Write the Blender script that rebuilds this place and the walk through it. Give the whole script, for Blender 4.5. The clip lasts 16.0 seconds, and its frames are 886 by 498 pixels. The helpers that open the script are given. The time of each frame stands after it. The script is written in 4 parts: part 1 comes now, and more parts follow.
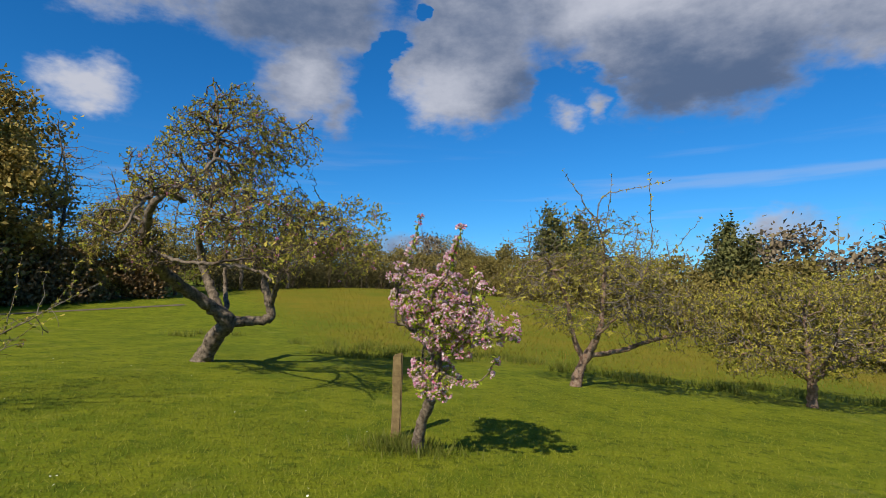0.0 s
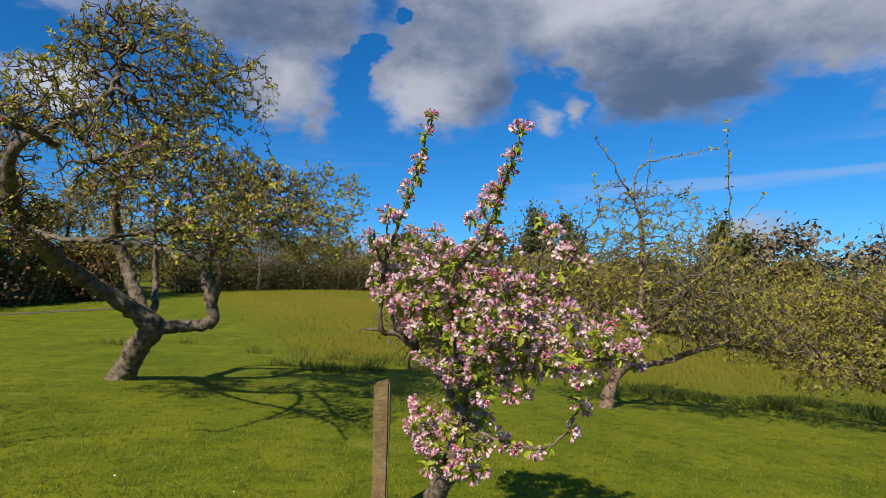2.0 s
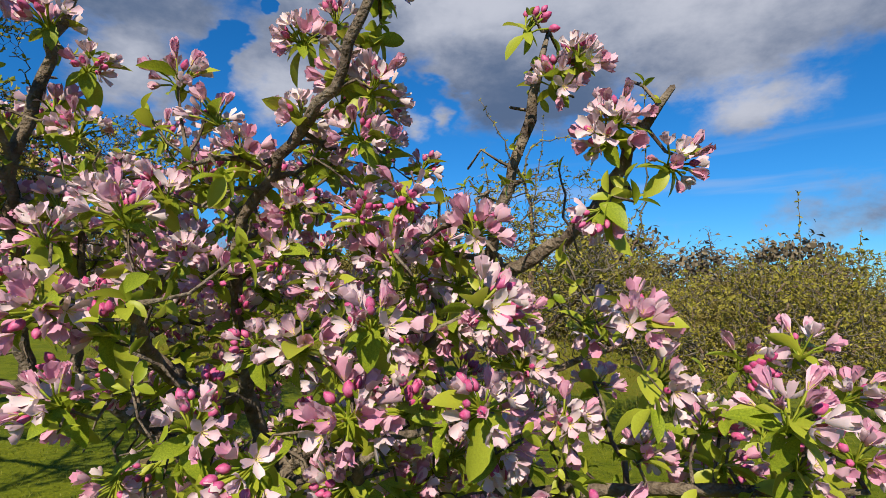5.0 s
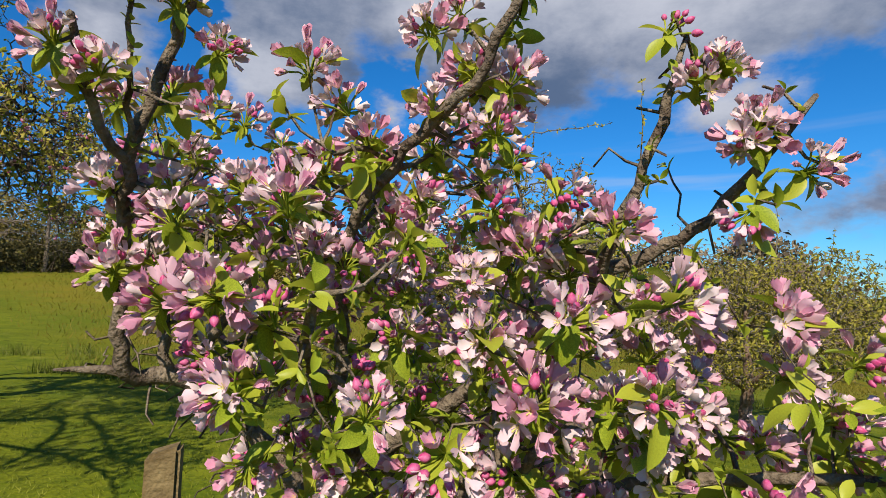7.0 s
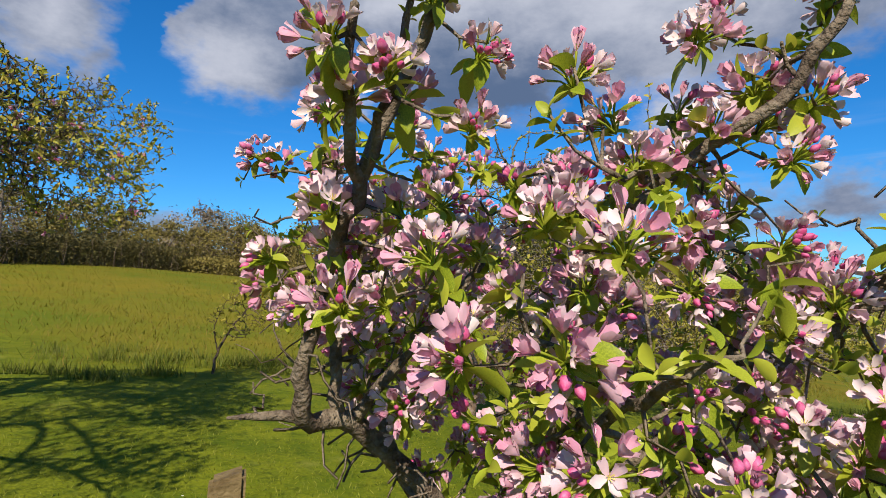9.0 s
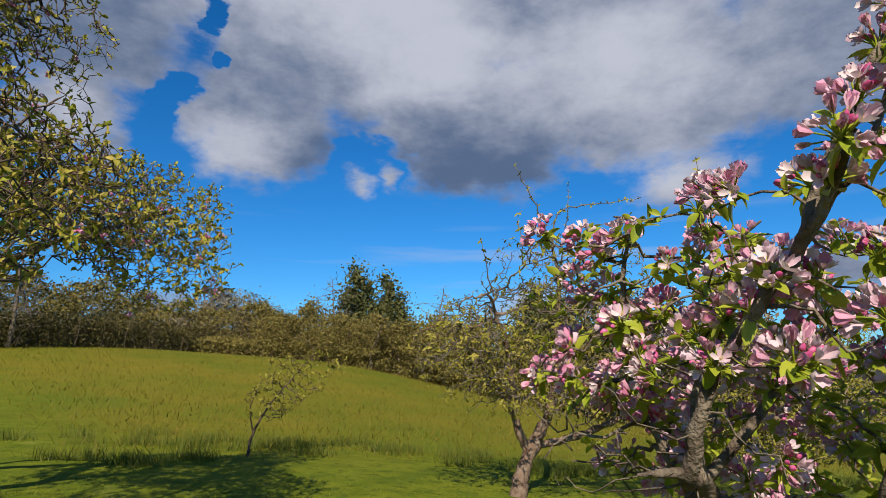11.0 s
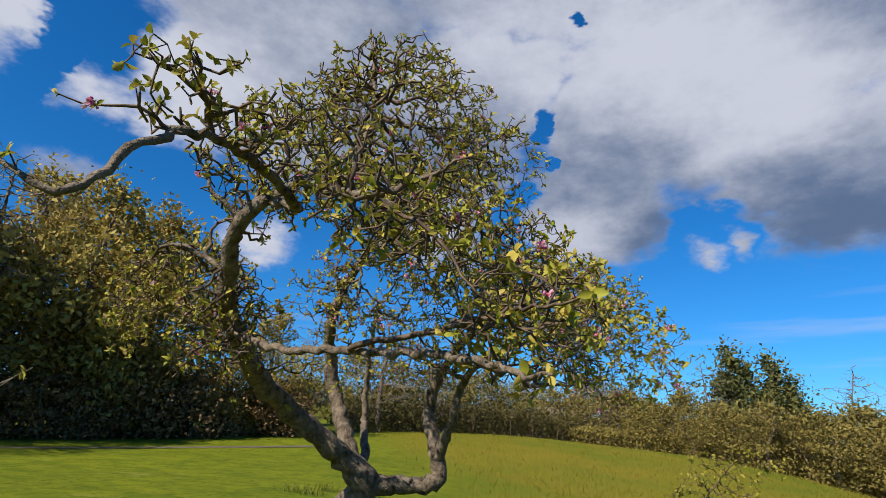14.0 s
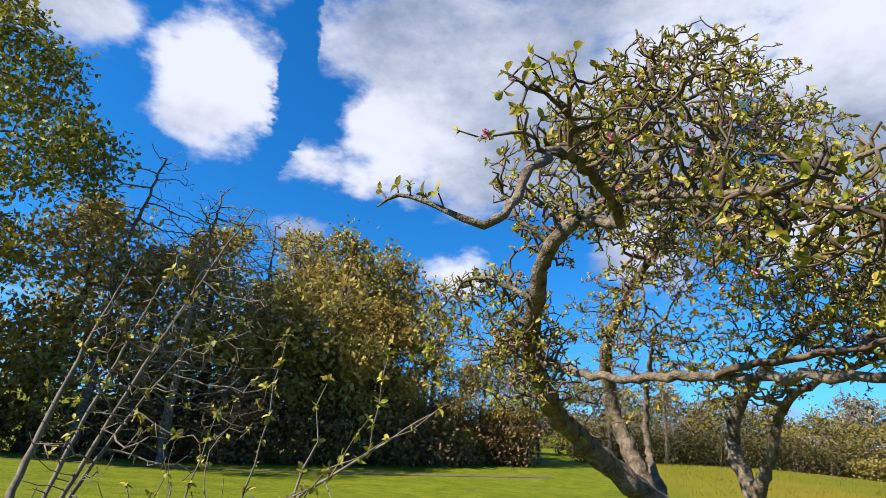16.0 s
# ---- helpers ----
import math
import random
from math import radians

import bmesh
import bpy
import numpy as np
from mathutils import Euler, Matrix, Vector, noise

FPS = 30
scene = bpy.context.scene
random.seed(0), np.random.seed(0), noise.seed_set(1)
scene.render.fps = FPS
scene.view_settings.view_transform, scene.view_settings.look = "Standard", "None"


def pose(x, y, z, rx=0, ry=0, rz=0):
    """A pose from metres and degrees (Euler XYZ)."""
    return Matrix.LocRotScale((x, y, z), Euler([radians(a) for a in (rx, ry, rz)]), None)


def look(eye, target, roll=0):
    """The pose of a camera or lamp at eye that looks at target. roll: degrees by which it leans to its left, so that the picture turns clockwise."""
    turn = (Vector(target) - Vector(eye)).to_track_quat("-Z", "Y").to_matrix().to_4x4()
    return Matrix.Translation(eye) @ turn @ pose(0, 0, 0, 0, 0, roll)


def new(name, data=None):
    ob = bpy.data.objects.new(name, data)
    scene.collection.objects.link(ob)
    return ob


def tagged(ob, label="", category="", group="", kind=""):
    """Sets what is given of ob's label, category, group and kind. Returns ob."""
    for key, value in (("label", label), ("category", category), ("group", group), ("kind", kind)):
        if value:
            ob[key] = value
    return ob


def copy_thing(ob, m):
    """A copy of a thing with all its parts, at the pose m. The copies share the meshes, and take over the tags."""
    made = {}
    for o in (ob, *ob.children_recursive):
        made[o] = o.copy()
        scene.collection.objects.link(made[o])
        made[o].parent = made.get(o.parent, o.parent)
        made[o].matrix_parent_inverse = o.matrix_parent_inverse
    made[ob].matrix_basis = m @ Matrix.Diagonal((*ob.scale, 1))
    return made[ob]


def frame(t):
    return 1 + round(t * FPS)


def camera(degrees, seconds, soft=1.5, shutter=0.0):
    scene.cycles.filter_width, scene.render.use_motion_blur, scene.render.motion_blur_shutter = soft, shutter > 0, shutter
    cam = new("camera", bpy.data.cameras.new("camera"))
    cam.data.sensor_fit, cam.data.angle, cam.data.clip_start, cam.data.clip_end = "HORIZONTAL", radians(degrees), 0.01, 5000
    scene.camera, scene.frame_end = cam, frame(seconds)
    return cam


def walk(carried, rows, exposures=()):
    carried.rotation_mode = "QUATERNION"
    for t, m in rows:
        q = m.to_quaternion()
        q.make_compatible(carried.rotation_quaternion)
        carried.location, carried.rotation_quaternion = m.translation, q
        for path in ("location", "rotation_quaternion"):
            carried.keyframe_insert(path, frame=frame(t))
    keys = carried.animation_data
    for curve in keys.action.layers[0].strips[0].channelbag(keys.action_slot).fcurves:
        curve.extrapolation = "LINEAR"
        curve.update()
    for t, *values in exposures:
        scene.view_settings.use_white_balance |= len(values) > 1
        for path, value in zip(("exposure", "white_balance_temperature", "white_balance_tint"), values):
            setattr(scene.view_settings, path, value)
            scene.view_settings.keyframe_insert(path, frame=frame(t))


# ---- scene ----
cam = camera(77.8, 16.0, soft=0.8)
METRES, EYE, TILT, LEAN, TURN = 6.6, 1.45, 5.4, 0.0, 0.0
ROWS = [
    (0.0, 0.0, 0.0, 0.0, 0.0, 0.0, -0.0),
    (0.5, -0.0183, 0.0877, -0.0104, -0.01, 0.02, -0.11),
    (1.0, -0.0225, 0.1816, -0.025, -0.31, 0.12, -0.04),
    (1.5, -0.0312, 0.268, -0.0341, -0.99, 0.1, -0.05),
    (2.0, -0.0334, 0.3459, -0.044, -2.14, 0.36, -0.08),
    (2.5, -0.0328, 0.4221, -0.0533, -4.0, 0.66, -0.02),
    (3.0, -0.0293, 0.4836, -0.0576, -7.33, 0.83, -0.01),
    (3.5, -0.013, 0.5288, -0.0603, -10.83, 0.84, 0.18),
    (4.0, -0.0038, 0.5557, -0.0637, -13.46, 0.81, 0.22),
    (6.5, -0.0193, 0.5825, -0.0658, -17.95, -0.04, -2.13),
    (7.0, -0.0336, 0.5834, -0.0653, -18.72, -0.5, -2.28),
    (7.5, -0.0473, 0.5835, -0.0648, -19.49, -0.84, -2.45),
    (8.0, -0.0571, 0.5874, -0.0649, -20.1, -1.08, -2.65),
    (8.5, -0.0677, 0.6008, -0.0641, -20.85, -1.18, -2.85),
    (9.0, -0.079, 0.6155, -0.0609, -22.28, -0.77, -3.13),
    (11.5, -0.1767, 0.6412, -0.0671, -21.12, 8.46, -2.04),
    (12.0, -0.1919, 0.653, -0.0671, -13.21, 9.3, -2.46),
    (12.5, -0.2019, 0.6634, -0.0649, -4.66, 10.86, -2.72),
    (13.0, -0.2127, 0.6666, -0.0628, 2.95, 12.78, -2.31),
    (13.5, -0.24, 0.6639, -0.0618, 8.96, 13.8, -2.0),
    (14.0, -0.2699, 0.6565, -0.0607, 13.43, 14.66, -1.52),
    (14.5, -0.296, 0.6544, -0.0597, 17.54, 15.27, -0.68),
    (15.0, -0.3199, 0.6626, -0.0584, 21.95, 16.17, 0.13),
    (15.5, -0.3461, 0.6578, -0.062, 27.08, 16.89, 0.1),
    (16.0, -0.3827, 0.642, -0.0594, 34.51, 16.91, -0.9),
]
walk(cam, [(t, pose(0, 0, EYE, TILT, LEAN, TURN) @ pose(METRES * x, METRES * y, METRES * z, 90 + pitch, roll, yaw)) for t, x, y, z, yaw, pitch, roll in ROWS],
     exposures=[(0.0, 0.54), (6.0, 0.58), (9.0, 0.68), (11.0, 0.52), (12.5, 0.48), (13.5, 0.56), (14.2, 0.76), (15.0, 1.03), (16.0, 1.22)])

# ---- sky, sun, exposure ----
SUN_AZ, SUN_EL = 27.5, 38.5            # bearing along which shadows fall (right of ahead), height


def world_sky():
    w = bpy.data.worlds.new("sky")
    scene.world = w
    w.use_nodes = True
    nt = w.node_tree
    nt.nodes.clear()

    def node(kind, **kw):
        n = nt.nodes.new(kind)
        for k, v in kw.items():
            n.inputs[k].default_value = v
        return n

    def mth(op, a, b=None, c=None, clamp=False):
        n = nt.nodes.new("ShaderNodeMath")
        n.operation, n.use_clamp = op, clamp
        for i, v in enumerate((a, b, c)):
            if v is None:
                continue
            if isinstance(v, (int, float)):
                n.inputs[i].default_value = v
            else:
                nt.links.new(v, n.inputs[i])
        return n.outputs[0]

    def step(v, lo, hi):
        n = nt.nodes.new("ShaderNodeMapRange")
        n.interpolation_type = "SMOOTHSTEP"
        nt.links.new(v, n.inputs[0])
        n.inputs[1].default_value, n.inputs[2].default_value = lo, hi
        return n.outputs[0]

    def mixc(f, a, b, mode="MIX"):
        n = nt.nodes.new("ShaderNodeMix")
        n.data_type, n.blend_type = "RGBA", mode
        for sock, v in ((n.inputs[0], f), (n.inputs[6], a), (n.inputs[7], b)):
            if isinstance(v, (int, float)):
                sock.default_value = v
            elif isinstance(v, tuple):
                sock.default_value = (*v, 1)
            else:
                nt.links.new(v, sock)
        return n.outputs[2]

    sky = nt.nodes.new("ShaderNodeTexSky")
    sky.sky_type, sky.sun_disc = "NISHITA", False
    sky.sun_elevation, sky.sun_rotation = radians(SUN_EL), radians(SUN_AZ + 180)
    sky.air_density, sky.dust_density, sky.ozone_density = 1.0, 0.3, 2.5
    hsv = node("ShaderNodeHueSaturation", Saturation=SKY_SAT, Value=SKY_VAL)
    nt.links.new(mixc(1.0, sky.outputs[0], SKY_TINT, "MULTIPLY"), hsv.inputs["Color"])
    co = nt.nodes.new("ShaderNodeTexCoord")
    sep = nt.nodes.new("ShaderNodeSeparateXYZ")
    nt.links.new(co.outputs["Generated"], sep.inputs[0])
    sx, sy, sz = sep.outputs
    az = mth("MULTIPLY", mth("ARCTAN2", sx, sy), 57.2958)
    el = mth("MULTIPLY", mth("ARCSINE", sz), 57.2958)

    def fbm(scale, detail, rough, shift):
        mp = nt.nodes.new("ShaderNodeMapping")
        mp.inputs["Location"].default_value = (shift, shift * 0.7, 0)
        mp.inputs["Scale"].default_value = (1, 1, 1.8)
        nt.links.new(co.outputs["Generated"], mp.inputs[0])
        n = node("ShaderNodeTexNoise", Scale=scale, Detail=detail, Roughness=rough)
        nt.links.new(mp.outputs[0], n.inputs["Vector"])
        return n.outputs[0]

    warp_a = mth("MULTIPLY", mth("SUBTRACT", fbm(11.0, 4, 0.6, 1.3), 0.5), 6.0)
    warp_b = mth("MULTIPLY", mth("SUBTRACT", fbm(11.0, 4, 0.6, 7.9), 0.5), 5.0)
    u, v = mth("ADD", az, warp_a), mth("ADD", el, warp_b)
    fine = fbm(9.0, 9, 0.62, 3.1)

    def reach(a0, e0, ra, re):
        """Distance from the middle of a mass, 1 at its rim."""
        dx = mth("MULTIPLY", mth("SUBTRACT", u, a0), 1 / ra)
        dy = mth("MULTIPLY", mth("SUBTRACT", v, e0), 1 / re)
        return mth("SQRT", mth("ADD", mth("MULTIPLY", dx, dx), mth("MULTIPLY", dy, dy)))

    # cloud masses: bearing, height, half width, half height
    total = None
    for a0, e0, ra, re in CLOUDS:
        d = mth("MULTIPLY", mth("SUBTRACT", 1.0, reach(a0, e0, ra, re)), min(1.0, re / 7.0))
        total = d if total is None else mth("SMOOTH_MAX", total, d, 0.08)
    for a0, e0, ra, re in CLOUD_GAPS:
        total = mth("SUBTRACT", total, mth("MULTIPLY", mth("MAXIMUM", mth("SUBTRACT", 1.25, reach(a0, e0, ra, re)), 0.0), 0.9))
    for a0, e0, ra, re in CLOUDLETS:
        d = mth("SUBTRACT", 1.0, reach(a0, e0, ra, re))
        total = mth("SMOOTH_MAX", total, mth("MULTIPLY", d, 0.32), 0.04)
    dens = mth("ADD", total, mth("MULTIPLY", mth("SUBTRACT", fine, 0.5), 0.85))
    mask = step(dens, -0.14, 0.28)
    # thick and thin, sunlit and shaded parts of the masses
    glow = mth("ADD", 0.30, mth("MULTIPLY", mth("SUBTRACT", fbm(5.0, 7, 0.6, 11.7), 0.5), 0.95))
    glow = mth("ADD", glow, mth("MULTIPLY", mth("SUBTRACT", fbm(16.0, 6, 0.6, 5.2), 0.5), 0.5))
    for a0, e0, ra, re, much in CLOUD_TONES:
        d = reach(a0, e0, ra, re)
        glow = mth("ADD", glow, mth("MULTIPLY", mth("EXPONENT", mth("MULTIPLY", mth("MULTIPLY", d, d), -1.0)), much))
    glow = mth("ADD", glow, mth("MULTIPLY", step(dens, 0.30, 0.0), 0.12))
    body = mixc(step(glow, 0.0, 1.0), CLOUD_DARK, CLOUD_LIT)
    # thin streaks low down
    streak = nt.nodes.new("ShaderNodeMapping")
    streak.inputs["Scale"].default_value = (2.0, 2.0, 26.0)
    streak.inputs["Rotation"].default_value = (0.05, 0.1, 0)
    nt.links.new(co.outputs["Generated"], streak.inputs[0])
    sn = node("ShaderNodeTexNoise", Scale=1.3, Detail=4.0, Roughness=0.5)
    nt.links.new(streak.outputs[0], sn.inputs["Vector"])
    band = mth("MULTIPLY", step(sn.outputs[0], 0.52, 0.74), mth("MULTIPLY", step(el, 3.0, 9.0), step(el, 17.0, 12.0)))
    clear = mixc(mth("MULTIPLY", band, 0.26), hsv.outputs[0], CLOUD_LIT)
    out = mixc(mask, clear, body)
    bg = node("ShaderNodeBackground", Strength=SKY_STRENGTH)
    nt.links.new(out, bg.inputs[0])
    o = nt.nodes.new("ShaderNodeOutputWorld")
    nt.links.new(bg.outputs[0], o.inputs[0])


SKY_STRENGTH, SKY_SAT, SKY_VAL, SKY_TINT = 0.07, 1.1, 1.0, (0.46, 0.87, 1.28)
CLOUD_DARK, CLOUD_LIT = (0.95, 1.45, 2.55), (5.25, 5.5, 6.4)
CLOUDS = [
    (-30, 33, 14, 8), (-15, 29.5, 11, 6.5), (-14.3, 22.5, 4.6, 4.8), (-11.2, 19.2, 2.0, 2.4), (-12, 36, 12, 7), (-42, 33, 7, 7), (-35, 41, 18, 7),
    (2.5, 24, 8.0, 6.5), (4, 31, 8.0, 8), (26, 25, 13, 8), (44, 27, 14, 8), (16, 34, 20, 10), (38, 38, 25, 10), (62, 28, 14, 8), (12, 47, 45, 9), (-4, 38.5, 6, 4.5),
    (47, 17.8, 5.5, 2.6), (31, 6.0, 5, 1.5), (58, 8, 8, 2.5), (-5, 5.2, 4, 1.3),
    (-63.5, 33.2, 6.8, 6.8), (-78, 36, 6, 4.5), (-70, 46, 14, 6), (-51.5, 28.4, 3.0, 1.8), (-45.5, 27.5, 2.4, 1.9), (-52, 21.7, 2.5, 1.4), (130, 30, 14, 5), (-140, 26, 12, 5),
]
CLOUDLETS = [(-34.4, 19.0, 2.9, 1.9), (12.7, 18.8, 1.7, 1.5), (15.9, 19.4, 1.1, 1.5)]
CLOUD_GAPS = [(-3.2, 32.5, 1.1, 1.4), (-2.0, 28.6, 0.9, 0.9), (-6.2, 24.8, 2.0, 1.6), (-7.3, 20.5, 1.5, 4.2), (13.8, 20.6, 3.9, 2.8), (1.2, 42.2, 1.0, 0.7), (-55.2, 35, 1.9, 8.0)]
CLOUD_TONES = [
    (0.5, 21.5, 5.5, 3.5, 0.42), (-14.3, 21.5, 3.2, 3.0, 0.4), (13, 37, 11, 6, 0.7), (-5, 40, 12, 6, 0.45), (23, 30.5, 7, 4.5, 0.46), (43, 29, 10, 6, 0.6), (16.5, 28, 4, 2.5, 0.25), (46, 18, 6, 3, 0.45),
    (-62, 34, 13, 10, 0.75), (-42, 31, 9, 8, 0.5), (-30, 37, 12, 7, 0.22), (-34.8, 19.2, 5, 4, 0.7), (14, 19, 4, 2.5, 0.45), (31, 6, 8, 3, 0.3), (-48, 27, 6, 3, 0.4),
    (27, 20, 9, 2.6, -0.3), (-18, 27, 7, 4, -0.2), (31, 34, 3.0, 4, -0.15), (8, 20.5, 3, 2, -0.2),
]
world_sky()
sun = new("sun", bpy.data.lights.new("sun", "SUN"))
sun.data.energy, sun.data.angle, sun.data.color = 5.0, radians(0.6), (1.0, 0.91, 0.73)
_a, _e = radians(SUN_AZ), radians(SUN_EL)
sun.matrix_world = look((0, 0, 30), Vector((0, 0, 30)) + Vector((math.sin(_a) * math.cos(_e), math.cos(_a) * math.cos(_e), -math.sin(_e))))


# ---- materials ----
def material(name, c1, c2, scale=8.0, rough=0.8, bump=0.0, bump_scale=40.0, through_light=0.0, c3=None, per="object", spread=0.0, spec=0.16):
    """Two-scale noise between two colours, a third by random piece, bump, and light let through thin leaves."""
    m = bpy.data.materials.new(name)
    m.use_nodes = True
    nt = m.node_tree
    bs = nt.nodes["Principled BSDF"]
    out = nt.nodes["Material Output"]
    co = nt.nodes.new("ShaderNodeTexCoord")
    n1 = nt.nodes.new("ShaderNodeTexNoise")
    n1.inputs["Scale"].default_value, n1.inputs["Detail"].default_value, n1.inputs["Roughness"].default_value = scale, 6, 0.65
    nt.links.new(co.outputs["Object"], n1.inputs["Vector"])
    rp = nt.nodes.new("ShaderNodeValToRGB")
    rp.color_ramp.elements[0].position, rp.color_ramp.elements[1].position = 0.32, 0.68
    rp.color_ramp.elements[0].color, rp.color_ramp.elements[1].color = (*c1, 1), (*c2, 1)
    nt.links.new(n1.outputs[0], rp.inputs[0])
    colour = rp.outputs[0]
    if c3:
        if per == "island":
            src = nt.nodes.new("ShaderNodeNewGeometry").outputs["Random Per Island"]
        else:
            src = nt.nodes.new("ShaderNodeObjectInfo").outputs["Random"]
        mr = nt.nodes.new("ShaderNodeMapRange")
        mr.inputs[1].default_value, mr.inputs[2].default_value = 1 - spread if spread else 0.0, 1.0
        nt.links.new(src, mr.inputs[0])
        mx = nt.nodes.new("ShaderNodeMix")
        mx.data_type = "RGBA"
        nt.links.new(mr.outputs[0], mx.inputs[0])
        nt.links.new(colour, mx.inputs[6])
        mx.inputs[7].default_value = (*c3, 1)
        colour = mx.outputs[2]
    nt.links.new(colour, bs.inputs["Base Color"])
    bs.inputs["Roughness"].default_value = rough
    bs.inputs["Specular IOR Level"].default_value = spec
    if bump:
        n2 = nt.nodes.new("ShaderNodeTexNoise")
        n2.inputs["Scale"].default_value, n2.inputs["Detail"].default_value = bump_scale, 5
        nt.links.new(co.outputs["Object"], n2.inputs["Vector"])
        bp = nt.nodes.new("ShaderNodeBump")
        bp.inputs["Strength"].default_value, bp.inputs["Distance"].default_value = bump, 0.02
        nt.links.new(n2.outputs[0], bp.inputs["Height"])
        nt.links.new(bp.outputs[0], bs.inputs["Normal"])
    if through_light:
        tr = nt.nodes.new("ShaderNodeBsdfTranslucent")
        nt.links.new(colour, tr.inputs[0])
        ms = nt.nodes.new("ShaderNodeMixShader")
        ms.inputs[0].default_value = through_light
        nt.links.new(bs.outputs[0], ms.inputs[1])
        nt.links.new(tr.outputs[0], ms.inputs[2])
        nt.links.new(ms.outputs[0], out.inputs[0])
    return m


BARK_OLD = material("bark_old", (0.030, 0.022, 0.015), (0.228, 0.179, 0.138), 14, 0.92, 1.0, 60)
BARK_PINK = material("bark_blossom_tree", (0.050, 0.032, 0.024), (0.240, 0.190, 0.140), 26, 0.85, 0.7, 120)
BARK_RED = material("bark_reddish", (0.0962, 0.0444, 0.0259), (0.2368, 0.1776, 0.1332), 16, 0.9, 0.8, 60)
TWIG = material("twig_brown", (0.027, 0.018, 0.014), (0.161, 0.113, 0.080), 18, 0.88)
TWIG_GREY = material("twig_grey", (0.0666, 0.0518, 0.0407), (0.185, 0.1554, 0.1258), 14, 0.85)
TWIG_BARE = material("twig_bare", (0.092, 0.067, 0.056), (0.231, 0.185, 0.153), 4, 0.9)
TWIG_OLIVE = material("twig_olive", (0.0444, 0.0333, 0.0163), (0.148, 0.1184, 0.0555), 14, 0.85)
LEAF_PINK = material("leaf_fresh", (0.108, 0.172, 0.011), (0.307, 0.370, 0.025), 30, 0.42, through_light=0.38, c3=(0.415, 0.424, 0.045), per="island", spec=0.22)
LEAF_OLD = material("leaf_young_apple", (0.106, 0.132, 0.011), (0.280, 0.293, 0.025), 7, 0.55, through_light=0.25, c3=(0.403, 0.302, 0.067), per="island")
LEAF_OLIVE = material("leaf_olive", (0.055, 0.058, 0.008), (0.24, 0.225, 0.022), 6, 0.6, through_light=0.16, c3=(0.30, 0.25, 0.045), per="island")
LEAF_WOOD = material("leaf_woodland", (0.147, 0.102, 0.029), (0.326, 0.234, 0.063), 0.6, 0.6, through_light=0.28, c3=(0.358, 0.291, 0.073), per="island")
LEAF_BRIGHT = material("leaf_sycamore", (0.05, 0.052, 0.008), (0.17, 0.16, 0.017), 0.6, 0.55, through_light=0.25, c3=(0.27, 0.235, 0.03), per="island")
LEAF_DARK = material("leaf_evergreen", (0.100, 0.069, 0.023), (0.309, 0.210, 0.055), 0.8, 0.6, through_light=0.28, c3=(0.388, 0.282, 0.072), per="island")
LEAF_IVY = material("leaf_ivy", (0.03, 0.036, 0.012), (0.085, 0.095, 0.028), 0.8, 0.55, through_light=0.15, c3=(0.13, 0.125, 0.04), per="island")
LEAF_HEDGE = material("leaf_hedge", (0.022, 0.022, 0.008), (0.075, 0.066, 0.022), 0.8, 0.65, through_light=0.12, c3=(0.11, 0.09, 0.03), per="island")
LEAF_SCRUB = material("leaf_scrub", (0.0629, 0.0518, 0.0133), (0.148, 0.1221, 0.0296), 0.5, 0.7, through_light=0.15, c3=(0.2072, 0.1628, 0.0444), per="island")
LEAF_BROWN = material("twig_haze", (0.0888, 0.0629, 0.0444), (0.1628, 0.1258, 0.0814), 0.5, 0.8, c3=(0.2072, 0.1628, 0.1036), per="island")
PETAL = material("petal", (0.46, 0.075, 0.22), (0.62, 0.24, 0.385), 1.6, 0.55, through_light=0.25, c3=(0.66, 0.42, 0.50), per="island", spec=0.2)
PETAL_PALE = material("petal_pale", (0.55, 0.25, 0.385), (0.64, 0.43, 0.51), 1.5, 0.55, through_light=0.25, c3=(0.68, 0.56, 0.57), per="island", spec=0.2)
BUD = material("bud", (0.4292, 0.0259, 0.1406), (0.6216, 0.2072, 0.37), 1.3, 0.5, through_light=0.15, spec=0.3)
STAMEN = material("stamen", (0.555, 0.444, 0.0888), (0.629, 0.555, 0.222), 80, 0.7)
GRASS = material("grass_blade", (0.0259, 0.0407, 0.0015), (0.148, 0.1665, 0.0052), 5.0, 0.6, through_light=0.3, c3=(0.2368, 0.2368, 0.0296), per="island")
MEADOW = material("meadow_blade", (0.085, 0.112, 0.007), (0.165, 0.138, 0.014), 0.25, 0.7, through_light=0.25, c3=(0.185, 0.140, 0.025), per="island")
TUFT = material("tuft_blade", (0.0444, 0.074, 0.0044), (0.0962, 0.1258, 0.0089), 1.5, 0.6, through_light=0.3, c3=(0.148, 0.148, 0.0296), per="island")
POST_WOOD = material("post_wood", (0.094, 0.063, 0.028), (0.201, 0.145, 0.069), 16, 0.85, 0.5, 70)
# undergrowth brown, with the shade at the wood's foot put into the colour
LEAF_UNDER_SHADE = material("leaf_under_shade", (0.063, 0.037, 0.017), (0.173, 0.106, 0.048), 0.8, 0.7, through_light=0.15, c3=(0.240, 0.149, 0.067), per="island")
PATH = material("path_gravel", (0.074, 0.0629, 0.0444), (0.1332, 0.111, 0.0814), 3, 0.95, 0.3, 30)
DAISY = material("daisy", (0.629, 0.629, 0.592), (0.666, 0.666, 0.629), 20, 0.6)


